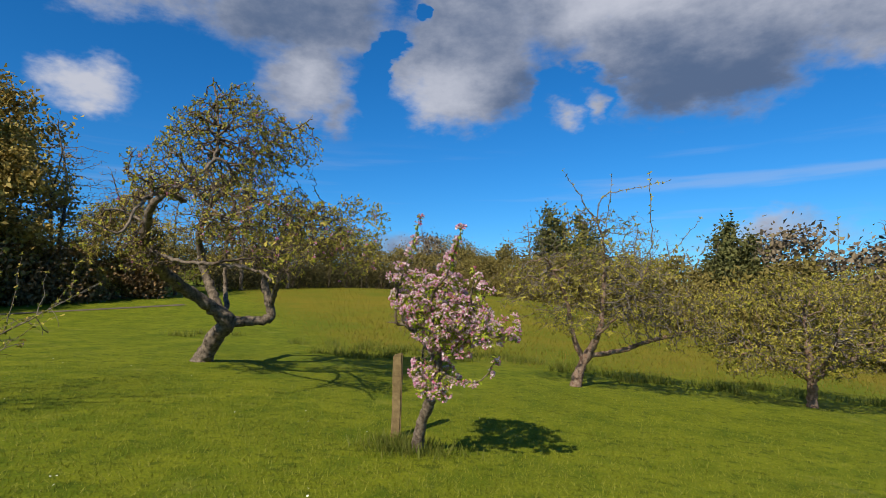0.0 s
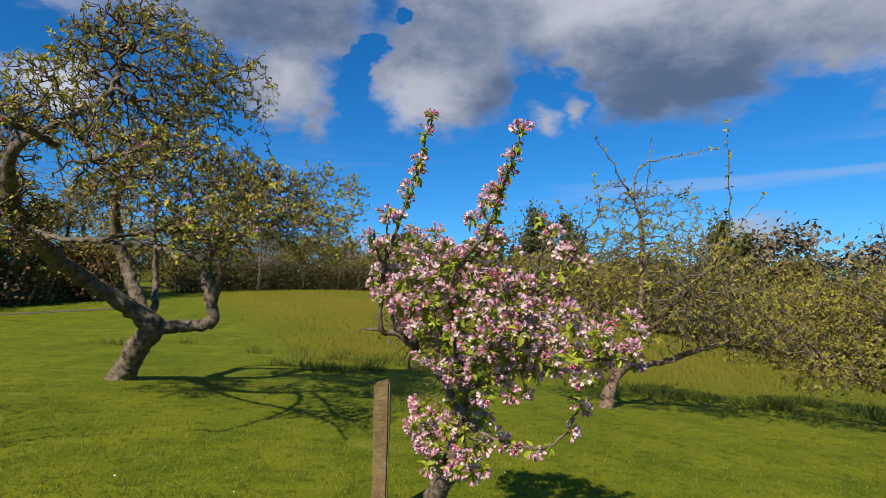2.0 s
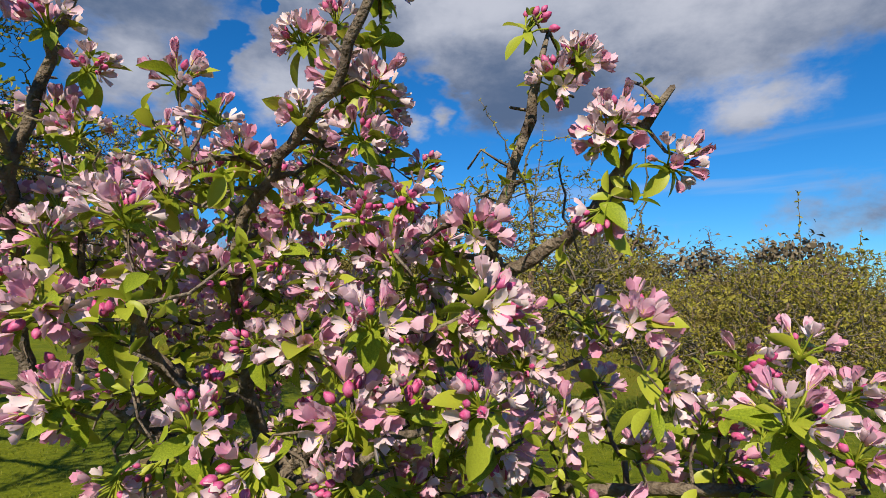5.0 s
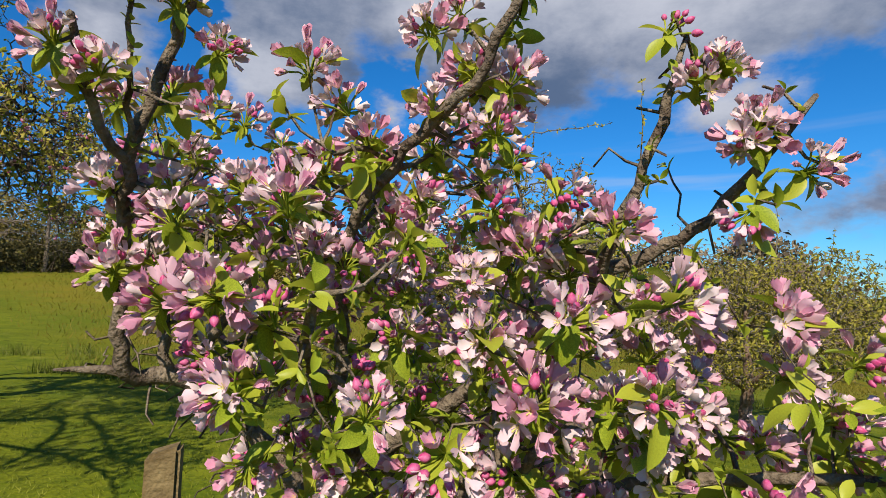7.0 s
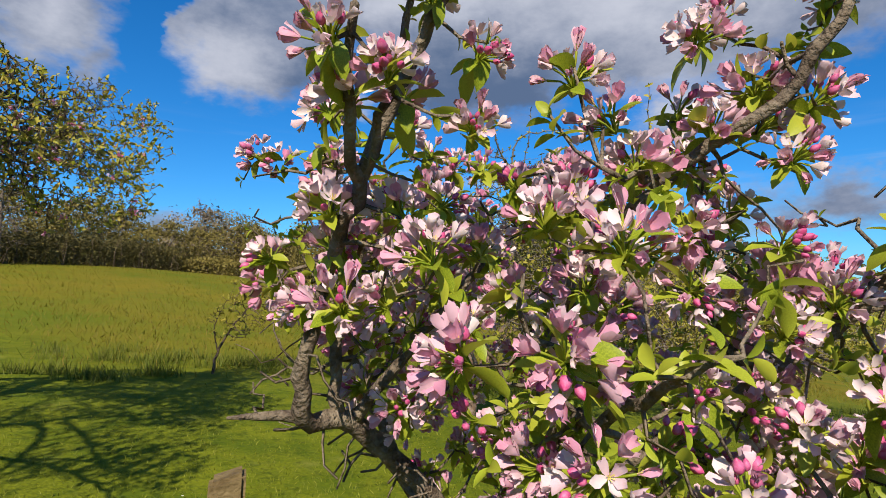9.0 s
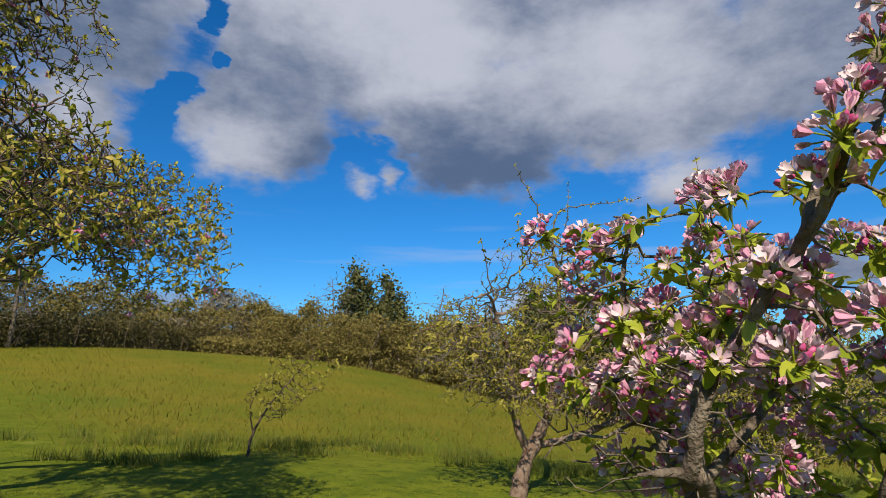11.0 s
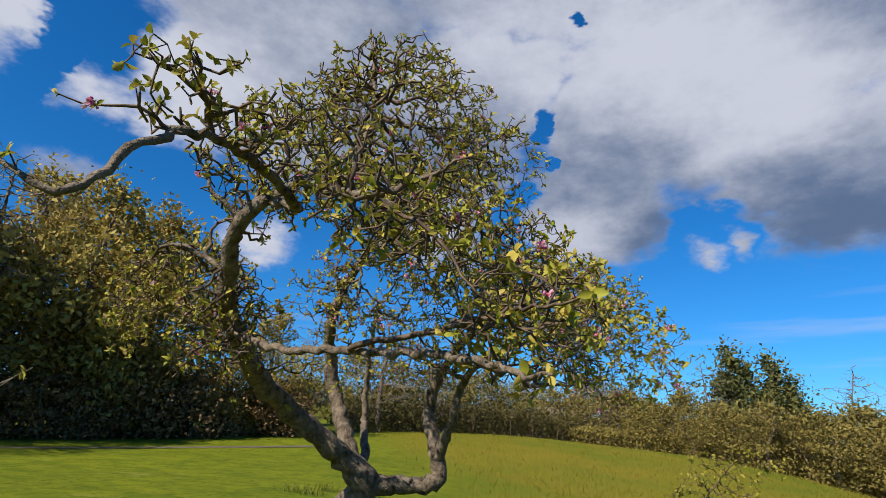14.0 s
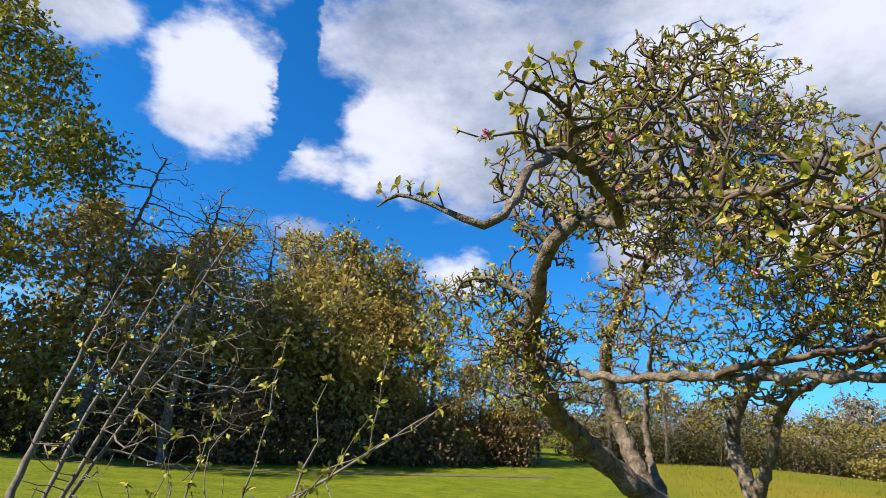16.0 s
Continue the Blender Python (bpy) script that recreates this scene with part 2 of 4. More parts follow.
def ground_material():
    m = material("turf", (0.0555, 0.074, 0.0022), (0.1295, 0.1443, 0.0052), 0.8, 0.95, 0.6, 26, spec=0.1)
    nt = m.node_tree
    bs = nt.nodes["Principled BSDF"]
    lawn = bs.inputs["Base Color"].links[0].from_socket
    co = nt.nodes.new("ShaderNodeTexCoord")

    def noise_out(scale, detail):
        n = nt.nodes.new("ShaderNodeTexNoise")
        n.inputs["Scale"].default_value, n.inputs["Detail"].default_value, n.inputs["Roughness"].default_value = scale, detail, 0.7
        nt.links.new(co.outputs["Object"], n.inputs["Vector"])
        return n.outputs[0]

    def mix(f, a, b, mode="MIX"):
        n = nt.nodes.new("ShaderNodeMix")
        n.data_type, n.blend_type = "RGBA", mode
        for sock, v in ((n.inputs[0], f), (n.inputs[6], a), (n.inputs[7], b)):
            if isinstance(v, (int, float)):
                sock.default_value = v
            elif isinstance(v, tuple):
                sock.default_value = (*v, 1)
            else:
                nt.links.new(v, sock)
        return n.outputs[2]

    def mth(op, a, b):
        n = nt.nodes.new("ShaderNodeMath")
        n.operation = op
        for i, v in enumerate((a, b)):
            if isinstance(v, (int, float)):
                n.inputs[i].default_value = v
            else:
                nt.links.new(v, n.inputs[i])
        return n.outputs[0]

    def rng(v, lo, hi):
        n = nt.nodes.new("ShaderNodeMapRange")
        nt.links.new(v, n.inputs[0])
        n.inputs[1].default_value, n.inputs[2].default_value = lo, hi
        return n.outputs[0]

    fine = rng(noise_out(38, 4), 0.38, 0.62)
    lawn = mix(mth("MULTIPLY", fine, 0.75), lawn, (0.1665, 0.1813, 0.0089))
    clump = rng(noise_out(6.5, 4), 0.52, 0.66)
    lawn = mix(mth("MULTIPLY", clump, 0.7), lawn, (0.0259, 0.0429, 0.0015))
    patch = rng(noise_out(1.7, 5), 0.44, 0.62)
    lawn = mix(mth("MULTIPLY", patch, 0.6), lawn, (0.045, 0.078, 0.002))
    worn = rng(noise_out(0.9, 5), 0.60, 0.76)
    lawn = mix(mth("MULTIPLY", worn, 0.45), lawn, (0.2516, 0.2294, 0.0592))
    sep = nt.nodes.new("ShaderNodeSeparateXYZ")
    nt.links.new(co.outputs["Object"], sep.inputs[0])
    edge = mth("SUBTRACT", sep.outputs[1], mth("MULTIPLY", mth("MAXIMUM", mth("MULTIPLY", mth("ADD", sep.outputs[0], 2.5), -1), 0.0), 2.0))
    edge = mth("ADD", edge, mth("MULTIPLY", mth("SUBTRACT", noise_out(0.5, 3), 0.5), 3.0))
    field = rng(edge, 12.0, 17.5)
    meadow = mix(rng(noise_out(0.22, 6), 0.35, 0.68), (0.090, 0.112, 0.005), (0.168, 0.130, 0.010))
    nt.links.new(mix(field, lawn, meadow), bs.inputs["Base Color"])
    return m


TURF = ground_material()


# ---- mesh helpers ----
def fast_mesh(name, verts, faces, mats, index=None, smooth=True):
    """A mesh from arrays: verts (n, 3), faces (m, k) of one size."""
    verts, faces = np.asarray(verts, np.float32), np.asarray(faces, np.int32)
    me = bpy.data.meshes.new(name)
    me.vertices.add(len(verts))
    me.vertices.foreach_set("co", verts.ravel())
    k = faces.shape[1]
    me.loops.add(faces.size)
    me.loops.foreach_set("vertex_index", faces.ravel())
    me.polygons.add(len(faces))
    me.polygons.foreach_set("loop_start", np.arange(0, faces.size, k, dtype=np.int32))
    if index is not None:
        me.polygons.foreach_set("material_index", np.asarray(index, np.int32))
    me.polygons.foreach_set("use_smooth", np.full(len(faces), smooth))
    for m in mats:
        me.materials.append(m)
    me.update(calc_edges=True)
    return me


def child(name, me, parent, label="", kind=""):
    ob = new(name, me)
    ob.parent = parent
    return tagged(ob, label, kind=kind)


def thing(name, at, label, category, group="", kind=""):
    ob = new(name)
    ob.location = at
    ob.empty_display_size = 0.2
    return tagged(ob, label, category, group, kind)


def smooth_line(pts, step, rng=None, wiggle=0.0):
    """Resamples a line of (x, y, z, r) with a Catmull-Rom curve at about the given step."""
    p = np.array(pts, float)
    p = np.vstack([2 * p[0] - p[1], p, 2 * p[-1] - p[-2]])
    out = []
    for i in range(1, len(p) - 2):
        n = max(1, int(np.ceil(np.linalg.norm(p[i + 1, :3] - p[i, :3]) / step)))
        for j in range(n):
            t = j / n
            a, b, c, d = p[i - 1], p[i], p[i + 1], p[i + 2]
            out.append(0.5 * (2 * b + (c - a) * t + (2 * a - 5 * b + 4 * c - d) * t * t + (3 * b - a - 3 * c + d) * t ** 3))
    out.append(p[-2])
    out = np.array(out)
    if wiggle and rng is not None and len(out) > 2:
        out[1:-1, :3] += rng.normal(0, wiggle, (len(out) - 2, 3))
    return out


def tubes(name, lines, mat, sides=6, rough=0.0, rng=None):
    """One mesh of tapered tubes along lines of (x, y, z, r), with closed tips."""
    vs, fs, base = [], [], 0
    ang = np.arange(sides) * 2 * np.pi / sides
    ca, sa = np.cos(ang), np.sin(ang)
    for ln in lines:
        p, r = ln[:, :3], np.maximum(ln[:, 3], 0.0006)
        tan = np.gradient(p, axis=0) if len(p) > 1 else np.array([[0, 0, 1.0]])
        tan /= np.linalg.norm(tan, axis=1)[:, None] + 1e-9
        side = np.cross(tan[0], (0.31, 0.9, 0.2))
        side /= np.linalg.norm(side) + 1e-9
        for i in range(len(p)):
            side = side - tan[i] * side.dot(tan[i])
            side /= np.linalg.norm(side) + 1e-9
            up = np.cross(tan[i], side)
            rr = r[i]
            if rough and rng is not None:
                rr = rr * (1 + rng.normal(0, rough, (sides, 1)) + rng.normal(0, rough * 0.9))
            vs.append(p[i] + rr * (ca[:, None] * side + sa[:, None] * up))
        n = len(p)
        ring = np.arange(sides)
        nxt = (ring + 1) % sides
        for i in range(n - 1):
            a = base + i * sides
            fs.append(np.stack([a + ring, a + nxt, a + sides + nxt, a + sides + ring], 1))
        top = base + (n - 1) * sides
        tip = p[-1] + tan[-1] * r[-1] * 0.7
        vs.append(np.repeat(tip[None], sides, 0) + (vs[-1] - p[-1]) * 0.15)
        fs.append(np.stack([top + ring, top + nxt, top + sides + nxt, top + sides + ring], 1))
        base += (n + 1) * sides
    return fast_mesh(name, np.vstack(vs), np.vstack(fs), [mat])


def frames_for(axes, rng, roll=None):
    """Rotation matrices whose third column is each axis, with a random turn about it."""
    z = axes / (np.linalg.norm(axes, axis=1)[:, None] + 1e-9)
    ref = np.where(np.abs(z[:, 2:3]) > 0.9, np.array([[1.0, 0, 0]]), np.array([[0, 0, 1.0]]))
    x = np.cross(ref, z)
    x /= np.linalg.norm(x, axis=1)[:, None] + 1e-9
    y = np.cross(z, x)
    a = rng.uniform(0, 2 * np.pi, len(z)) if roll is None else roll
    c, s = np.cos(a)[:, None], np.sin(a)[:, None]
    return np.stack([c * x + s * y, -s * x + c * y, z], 2)


def scatter(name, template, places, turns, sizes, mats):
    """Joins copies of a template (verts, quads, material index) into one mesh."""
    tv, tf, ti = template
    v = np.einsum("nij,kj->nki", turns, tv) * sizes[:, None, None] + places[:, None, :]
    f = tf[None] + (np.arange(len(places)) * len(tv))[:, None, None]
    return fast_mesh(name, v.reshape(-1, 3), f.reshape(-1, tf.shape[1]), mats, np.tile(ti, len(places)))


def join_templates(items):
    """Joins (verts, quads, index, turn, place, size) into one template."""
    vs, fs, ix, n = [], [], [], 0
    for (tv, tf, ti), turn, place, size in items:
        vs.append(tv @ turn.T * size + place)
        fs.append(tf + n)
        ix.append(ti)
        n += len(tv)
    return np.vstack(vs), np.vstack(fs), np.concatenate(ix)


def blade(widths, lengths, fold=0.25, droop=0.3, index=0):
    """A leaf or petal of unit length along +x, folded on its midrib and curved down."""
    vs = []
    for w, s in zip(widths, lengths):
        z = -droop * s * s
        vs += [(s, w, z + fold * w), (s, 0, z), (s, -w, z + fold * w)]
    fs = []
    for i in range(len(widths) - 1):
        a, b = 3 * i, 3 * i + 3
        fs += [(a, a + 1, b + 1, b), (a + 1, a + 2, b + 2, b + 1)]
    return np.array(vs, float), np.array(fs), np.full(len(fs), index)


def kite(index=0):
    """The lightest leaf: one folded quad along +x."""
    return np.array([(0, 0, 0), (0.5, 0.28, 0.1), (1, 0, -0.1), (0.5, -0.28, 0.1)], float), np.array([(0, 1, 2, 3)]), np.array([index])


def bud(index=0, sides=6):
    vs, fs = [], []
    prof = [(0.02, 0), (0.3, 0.2), (0.42, 0.55), (0.27, 0.95), (0.03, 1.2)]
    for r, z in prof:
        for k in range(sides):
            a = 2 * np.pi * k / sides
            vs.append((r * np.cos(a), r * np.sin(a), z))
    for i in range(len(prof) - 1):
        for k in range(sides):
            a, b = i * sides + k, i * sides + (k + 1) % sides
            fs.append((a, b, b + sides, a + sides))
    return np.array(vs), np.array(fs), np.full(len(fs), index)


def rot(rx=0, ry=0, rz=0):
    return np.array(Euler((rx, ry, rz)).to_matrix())


LEAF = blade((0.02, 0.12, 0.20, 0.245, 0.225, 0.15, 0.012), (0.0, 0.12, 0.28, 0.48, 0.67, 0.85, 1.0), 0.45, 0.3)
LEAF_SMALL = blade((0.05, 0.29, 0.25, 0.03), (0.0, 0.36, 0.74, 1.0), 0.45, 0.35)
LEAF_PLAIN = blade((0.08, 0.28, 0.05), (0.0, 0.52, 1.0), 0.45, 0.25)
PETAL_T = blade((0.035, 0.14, 0.25, 0.235, 0.07), (0.0, 0.3, 0.62, 0.88, 1.0), 0.45, -0.3)


def rosette(rng, n, lift=0.5, tmpl=LEAF, low=-0.35, high=1.0):
    """Leaves round a spur, pointing along +z."""
    items = []
    for k in range(n):
        a = 2 * np.pi * (k / n) + rng.uniform(-0.4, 0.4)
        items.append((tmpl, rot(0, 0, a) @ rot(0, -rng.uniform(low, high) * lift * 2, 0) @ rot(rng.uniform(-0.8, 0.8)), np.array((0, 0, rng.uniform(-0.25, 0.2))), rng.uniform(0.55, 1.0)))
    return join_templates(items)


def flower(rng, cup, pale):
    """One apple flower facing +z: petals (0 or 1) and stamens (2)."""
    items = []
    for q in range(5):
        turn = rot(0, 0, 2 * np.pi * q / 5 + rng.uniform(-0.2, 0.2)) @ rot(0, -cup + rng.uniform(-0.25, 0.25), 0) @ rot(rng.uniform(-0.25, 0.25))
        crumple = PETAL_T[0] + rng.normal(0, 0.05, PETAL_T[0].shape) * (PETAL_T[0][:, :1] + 0.1)
        items.append(((crumple, PETAL_T[1], np.full(len(PETAL_T[1]), pale)), turn, np.zeros(3), rng.uniform(0.85, 1.08)))
    for q in range(6):
        items.append((blade((0.03, 0.03, 0.05), (0.1, 0.4, 0.5), 0, 0, 2), rot(0, 0, q * 1.05) @ rot(0, -1.1, 0), np.zeros(3), 0.75))
    return join_templates(items)


def truss_plan(rng, flowers, buds, spread):
    """Where the flowers and buds of a truss sit: kind, turn, place, size."""
    plan = []
    for k in range(flowers):
        th = 2.4 * k + rng.uniform(-0.35, 0.35)
        tip = spread * (k / max(1, flowers - 1)) ** 0.55 + rng.uniform(-0.12, 0.12)
        turn = rot(0, 0, th) @ rot(0, tip, 0)
        plan.append((int(rng.integers(0, 6)), turn, turn @ np.array((0, 0, rng.uniform(0.7, 1.3))), rng.uniform(0.7, 1.0)))
    th0 = rng.uniform(0, 6.28)
    for k in range(buds):
        turn = rot(0, 0, th0 + rng.normal(0, 0.6)) @ rot(0, rng.uniform(0.4, 1.3), 0)
        plan.append((6, turn, turn @ np.array((0, 0, rng.uniform(0.75, 1.25))), rng.uniform(0.36, 0.6)))
    return plan


def truss_joined(plan, flowers):
    return join_templates([(flowers[k], turn, place, size) for k, turn, place, size in plan])


def truss_stalks(plan):
    """The short flower stalks of a truss."""
    lines = [np.array([[0, 0, -0.3, 0.05], [*(p * 0.5), 0.045], [*p, 0.06]]) for _, _, p, _ in plan]
    return tubes("stalks", lines, LEAF_PINK, 4)


_fr = np.random.default_rng(3)
FLOWERS = [flower(_fr, c, p) for c, p in ((0.45, 1), (0.75, 0), (0.95, 0), (0.6, 1), (1.2, 0), (0.85, 1))] + [bud(3)]
FLOWER_MATS = [PETAL, PETAL_PALE, STAMEN, BUD]


# ---- trees ----
def colonize(lines, lobes, count, step, reach, kill, rng, rounds=90, jitter=0.25, lift=0.05, clump=0.0, gaps=-0.12):
    """Grows branches from the given limbs into a crown made of ellipsoids. Returns places, parents and least radii."""
    pos, par, rad = [], [], []
    for ln, joint in lines:
        prev = -1
        if joint is not None and pos:
            prev = int(np.argmin(np.linalg.norm(np.array(pos) - ln[0, :3], axis=1)))
        for i, q in enumerate(ln):
            if i == 0 and prev >= 0:
                continue
            pos.append(q[:3]); par.append(prev); rad.append(q[3]); prev = len(pos) - 1
    vol = np.array([l[3] * l[4] * l[5] * (l[6] if len(l) > 6 else 1) for l in lobes])
    pick = rng.choice(len(lobes), count, p=vol / vol.sum())
    L = np.array([l[:6] for l in lobes])[pick]
    d = rng.normal(size=(count, 3))
    d *= (rng.uniform(0.25, 1, count) ** (1 / 2.2) / np.linalg.norm(d, axis=1))[:, None]
    att = L[:, :3] + d * L[:, 3:6]
    if clump:
        keep = np.array([noise.noise(Vector(p) * clump) for p in att]) > gaps
        att = att[keep]
        count = len(att)
    pos = np.array(pos)
    near = np.full(count, -1)
    best = np.full(count, 1e9)
    start = 0
    for _ in range(rounds):
        fresh = pos[start:]
        for i0 in range(0, len(fresh), 400):
            blk = fresh[i0:i0 + 400]
            dd = ((att[:, None, :] - blk[None]) ** 2).sum(2)
            j = dd.argmin(1)
            m = dd[np.arange(len(att)), j]
            upd = m < best
            best[upd], near[upd] = m[upd], j[upd] + start + i0
        start = len(pos)
        live = best > kill * kill
        att, near, best = att[live], near[live], best[live]
        sel = best < reach * reach
        if not sel.any():
            break
        acc = np.zeros((len(pos), 3))
        v = att[sel] - pos[near[sel]]
        np.add.at(acc, near[sel], v / np.linalg.norm(v, axis=1)[:, None])
        src = np.unique(near[sel])
        g = acc[src]
        g /= np.linalg.norm(g, axis=1)[:, None] + 1e-9
        g += rng.normal(0, jitter, g.shape)
        g[:, 2] += lift
        g /= np.linalg.norm(g, axis=1)[:, None] + 1e-9
        pos = np.vstack([pos, pos[src] + g * step])
        par += list(src)
        rad += [0.0] * len(src)
    return pos, np.array(par), np.array(rad)


def chains(pos, par, rad, tip, power=2.3):
    """Radii by the pipe model and the tree cut into lines of (x, y, z, r). Returns lines and each node's radius."""
    n = len(pos)
    load = np.zeros(n)
    kids = [[] for _ in range(n)]
    for i in range(n):
        if par[i] >= 0:
            kids[par[i]].append(i)
    r = np.zeros(n)
    order = np.argsort(-np.arange(n))
    for i in order:
        s = sum(load[k] for k in kids[i])
        load[i] = s if s > 0 else tip ** power
        r[i] = load[i] ** (1 / power)
    r = np.where(rad > 0, rad, r)
    for i in range(n):
        if par[i] >= 0 and rad[i] == 0:
            r[i] = min(r[i], r[par[i]] * 0.9)
    lines, grown = [], []
    stack = [i for i in range(n) if par[i] < 0]
    while stack:
        i = stack.pop()
        idx = [par[i]] if par[i] >= 0 else []
        while True:
            idx.append(i)
            ks = kids[i]
            if not ks:
                break
            ks = sorted(ks, key=lambda k: -(r[k] + (10 if rad[k] > 0 else 0)))
            stack += ks[1:]
            i = ks[0]
        ln = np.column_stack([pos[idx], r[idx]])
        if par[idx[0]] >= 0 or len(idx) > 1:
            ln[0, 3] = min(ln[0, 3], ln[min(1, len(ln) - 1), 3] * 1.25)
        lines.append(ln)
        grown.append(rad[idx[-1]] == 0 or rad[idx[min(1, len(idx) - 1)]] == 0)
    return lines, r, kids


def tree_wood(root, at, lines, bark, twig, rng, thick=0.02, trunk_first=1):
    """Trunk, boughs and twigs as parts of a tree."""
    off = np.array([*at, 0])
    big = sorted((l for l in lines if l[:, 3].max() >= thick), key=lambda l: -l[:, 3].max())
    small = [l for l in lines if l[:, 3].max() < thick]
    for i, l in enumerate(big):
        child("trunk" if i < trunk_first else "bough", tubes("bough", [l - off], bark, 10 if l[:, 3].max() > 0.05 else 7, 0.06, rng), root)
    mid = [l - off for l in small if l[:, 3].max() >= thick * 0.4]
    fine = [l - off for l in small if l[:, 3].max() < thick * 0.4]
    if mid:
        child("branchwork", tubes("branchwork", mid, twig, 4), root, kind="stuff")
    if fine:
        child("twigwork", tubes("twigwork", fine, twig, 3), root, kind="stuff")


def outward(pos, par, idx):
    d = pos[idx] - pos[np.maximum(par[idx], 0)]
    return d / (np.linalg.norm(d, axis=1)[:, None] + 1e-9)


def spurs(pos, par, idx, rng, up=0.4, jitter=0.5):
    """Places and axes for leaf rosettes on short side spurs."""
    ax = outward(pos, par, idx) * 0.5 + rng.normal(0, jitter, (len(idx), 3))
    ax[:, 2] += up
    ax /= np.linalg.norm(ax, axis=1)[:, None]
    return ax


def apple_tree(label, at, limbs, lobes, seed, count, step, reach, kill, bark, twig, leaf_mat, leaf_size, leaf_share, shoots=(), jitter=0.3, tip=0.0035, thick=0.022, name="apple_tree", group="orchard trees", reach_leaf=0.012, trusses=0, clump=2.2, wiggle=0.1, gaps=-0.12, leaf_shape=None):
    rng = np.random.default_rng(seed)
    lines = [(smooth_line(l, step, rng, step * wiggle), None if i == 0 else 1) for i, l in enumerate(limbs)]
    pos, par, rad = colonize(lines, lobes, count, step, reach, kill, rng, jitter=jitter, clump=clump, gaps=gaps)
    ls, r, kids = chains(pos, par, rad, tip)
    root = thing(name, at, label, "tree", group)
    tree_wood(root, at, ls, bark, twig, rng, thick)
    idx = np.array([i for i in range(len(pos)) if r[i] < reach_leaf and par[i] >= 0])
    idx = idx[rng.random(len(idx)) < leaf_share]
    ax = spurs(pos, par, idx, rng)
    spur_len = rng.uniform(0.015, 0.07, len(idx))
    places = pos[idx] + ax * spur_len[:, None] - np.array(at)
    child("spurwork", tubes("spurwork", [np.array([[*(p - a * s), 0.004], [*p, 0.003]]) for p, a, s in zip(places, ax, spur_len)], twig, 3), root, kind="stuff")
    if len(shoots):
        for s in shoots:
            ln = smooth_line(s, 0.12, rng, 0.01)
            child("shoot", tubes("shoot", [ln - np.array([*at, 0])], twig, 5), root)
            sa = rng.normal(0, 0.5, (len(ln), 3)) + (0, 0, 0.5)
            places, ax = np.vstack([places, ln[:, :3] - np.array(at)]), np.vstack([ax, sa])
    quarter = np.array_split(rng.permutation(len(places)), 3)
    for k, q in enumerate(quarter):
        t = rosette(rng, 4 + k // 2, 0.75, leaf_shape or LEAF_SMALL)
        child("foliage", scatter("foliage", t, places[q], frames_for(ax[q], rng), rng.uniform(0.6, 1.25, len(q)) * leaf_size, [leaf_mat]), root, kind="stuff")
    if trusses:
        k = truss_joined(truss_plan(rng, 2, 6, 0.6), FLOWERS)
        me = fast_mesh("bud_truss", k[0], k[1], FLOWER_MATS, k[2])
        for q in rng.choice(len(places), trusses, replace=False):
            ob = child("bud_truss", me, root, "cluster of opening pink buds")
            ob.matrix_basis = Matrix.LocRotScale(places[q], Matrix(frames_for(ax[q][None], rng)[0]).to_quaternion(), Vector((0.028, 0.028, 0.028)))
    return root


# ---- ground ----
def sstep(v, a, b):
    t = np.clip((v - a) / (b - a), 0, 1)
    return t * t * (3 - 2 * t)


def land(x, y):
    x, y = np.asarray(x, float), np.asarray(y, float)
    xc = 45 * np.tanh(x / 45)
    h = np.where(x > 0, -0.065 * xc - 0.0022 * np.clip(xc, 0, 40) ** 2, 0.75 * np.tanh(-0.0907 * x)) + 0.03
    h = h + 2.1 * sstep(y, 13, 46) * (1 - sstep(x, 5, 24))
    dist = np.hypot(x, y)
    h = h + 7.5 * sstep(dist, 52, 150) * (1 - 0.75 * sstep(x / (dist + 1), 0.08, 0.4))
    return h


def build_ground():
    near_x, near_y = np.arange(-40, 50.1, 0.8), np.arange(-25, 70.1, 0.8)
    far = np.array([75, 90, 110, 140, 180, 240, 330, 480, 700, 1100, 2000.0])
    xs = np.concatenate([-far[::-1], near_x, far])
    ys = np.concatenate([-far[::-1], near_y, far])
    X, Y = np.meshgrid(xs, ys)
    Z = land(X, Y)
    v = np.column_stack([X.ravel(), Y.ravel(), Z.ravel()])
    nx = len(xs)
    i, j = np.meshgrid(np.arange(nx - 1), np.arange(len(ys) - 1))
    a = (j * nx + i).ravel()
    f = np.column_stack([a, a + 1, a + nx + 1, a + nx])
    ob = new("ground", fast_mesh("ground", v, f, [TURF]))
    tagged(ob, "mown green lawn running into rough meadow grass", "ground", kind="structure")


build_ground()


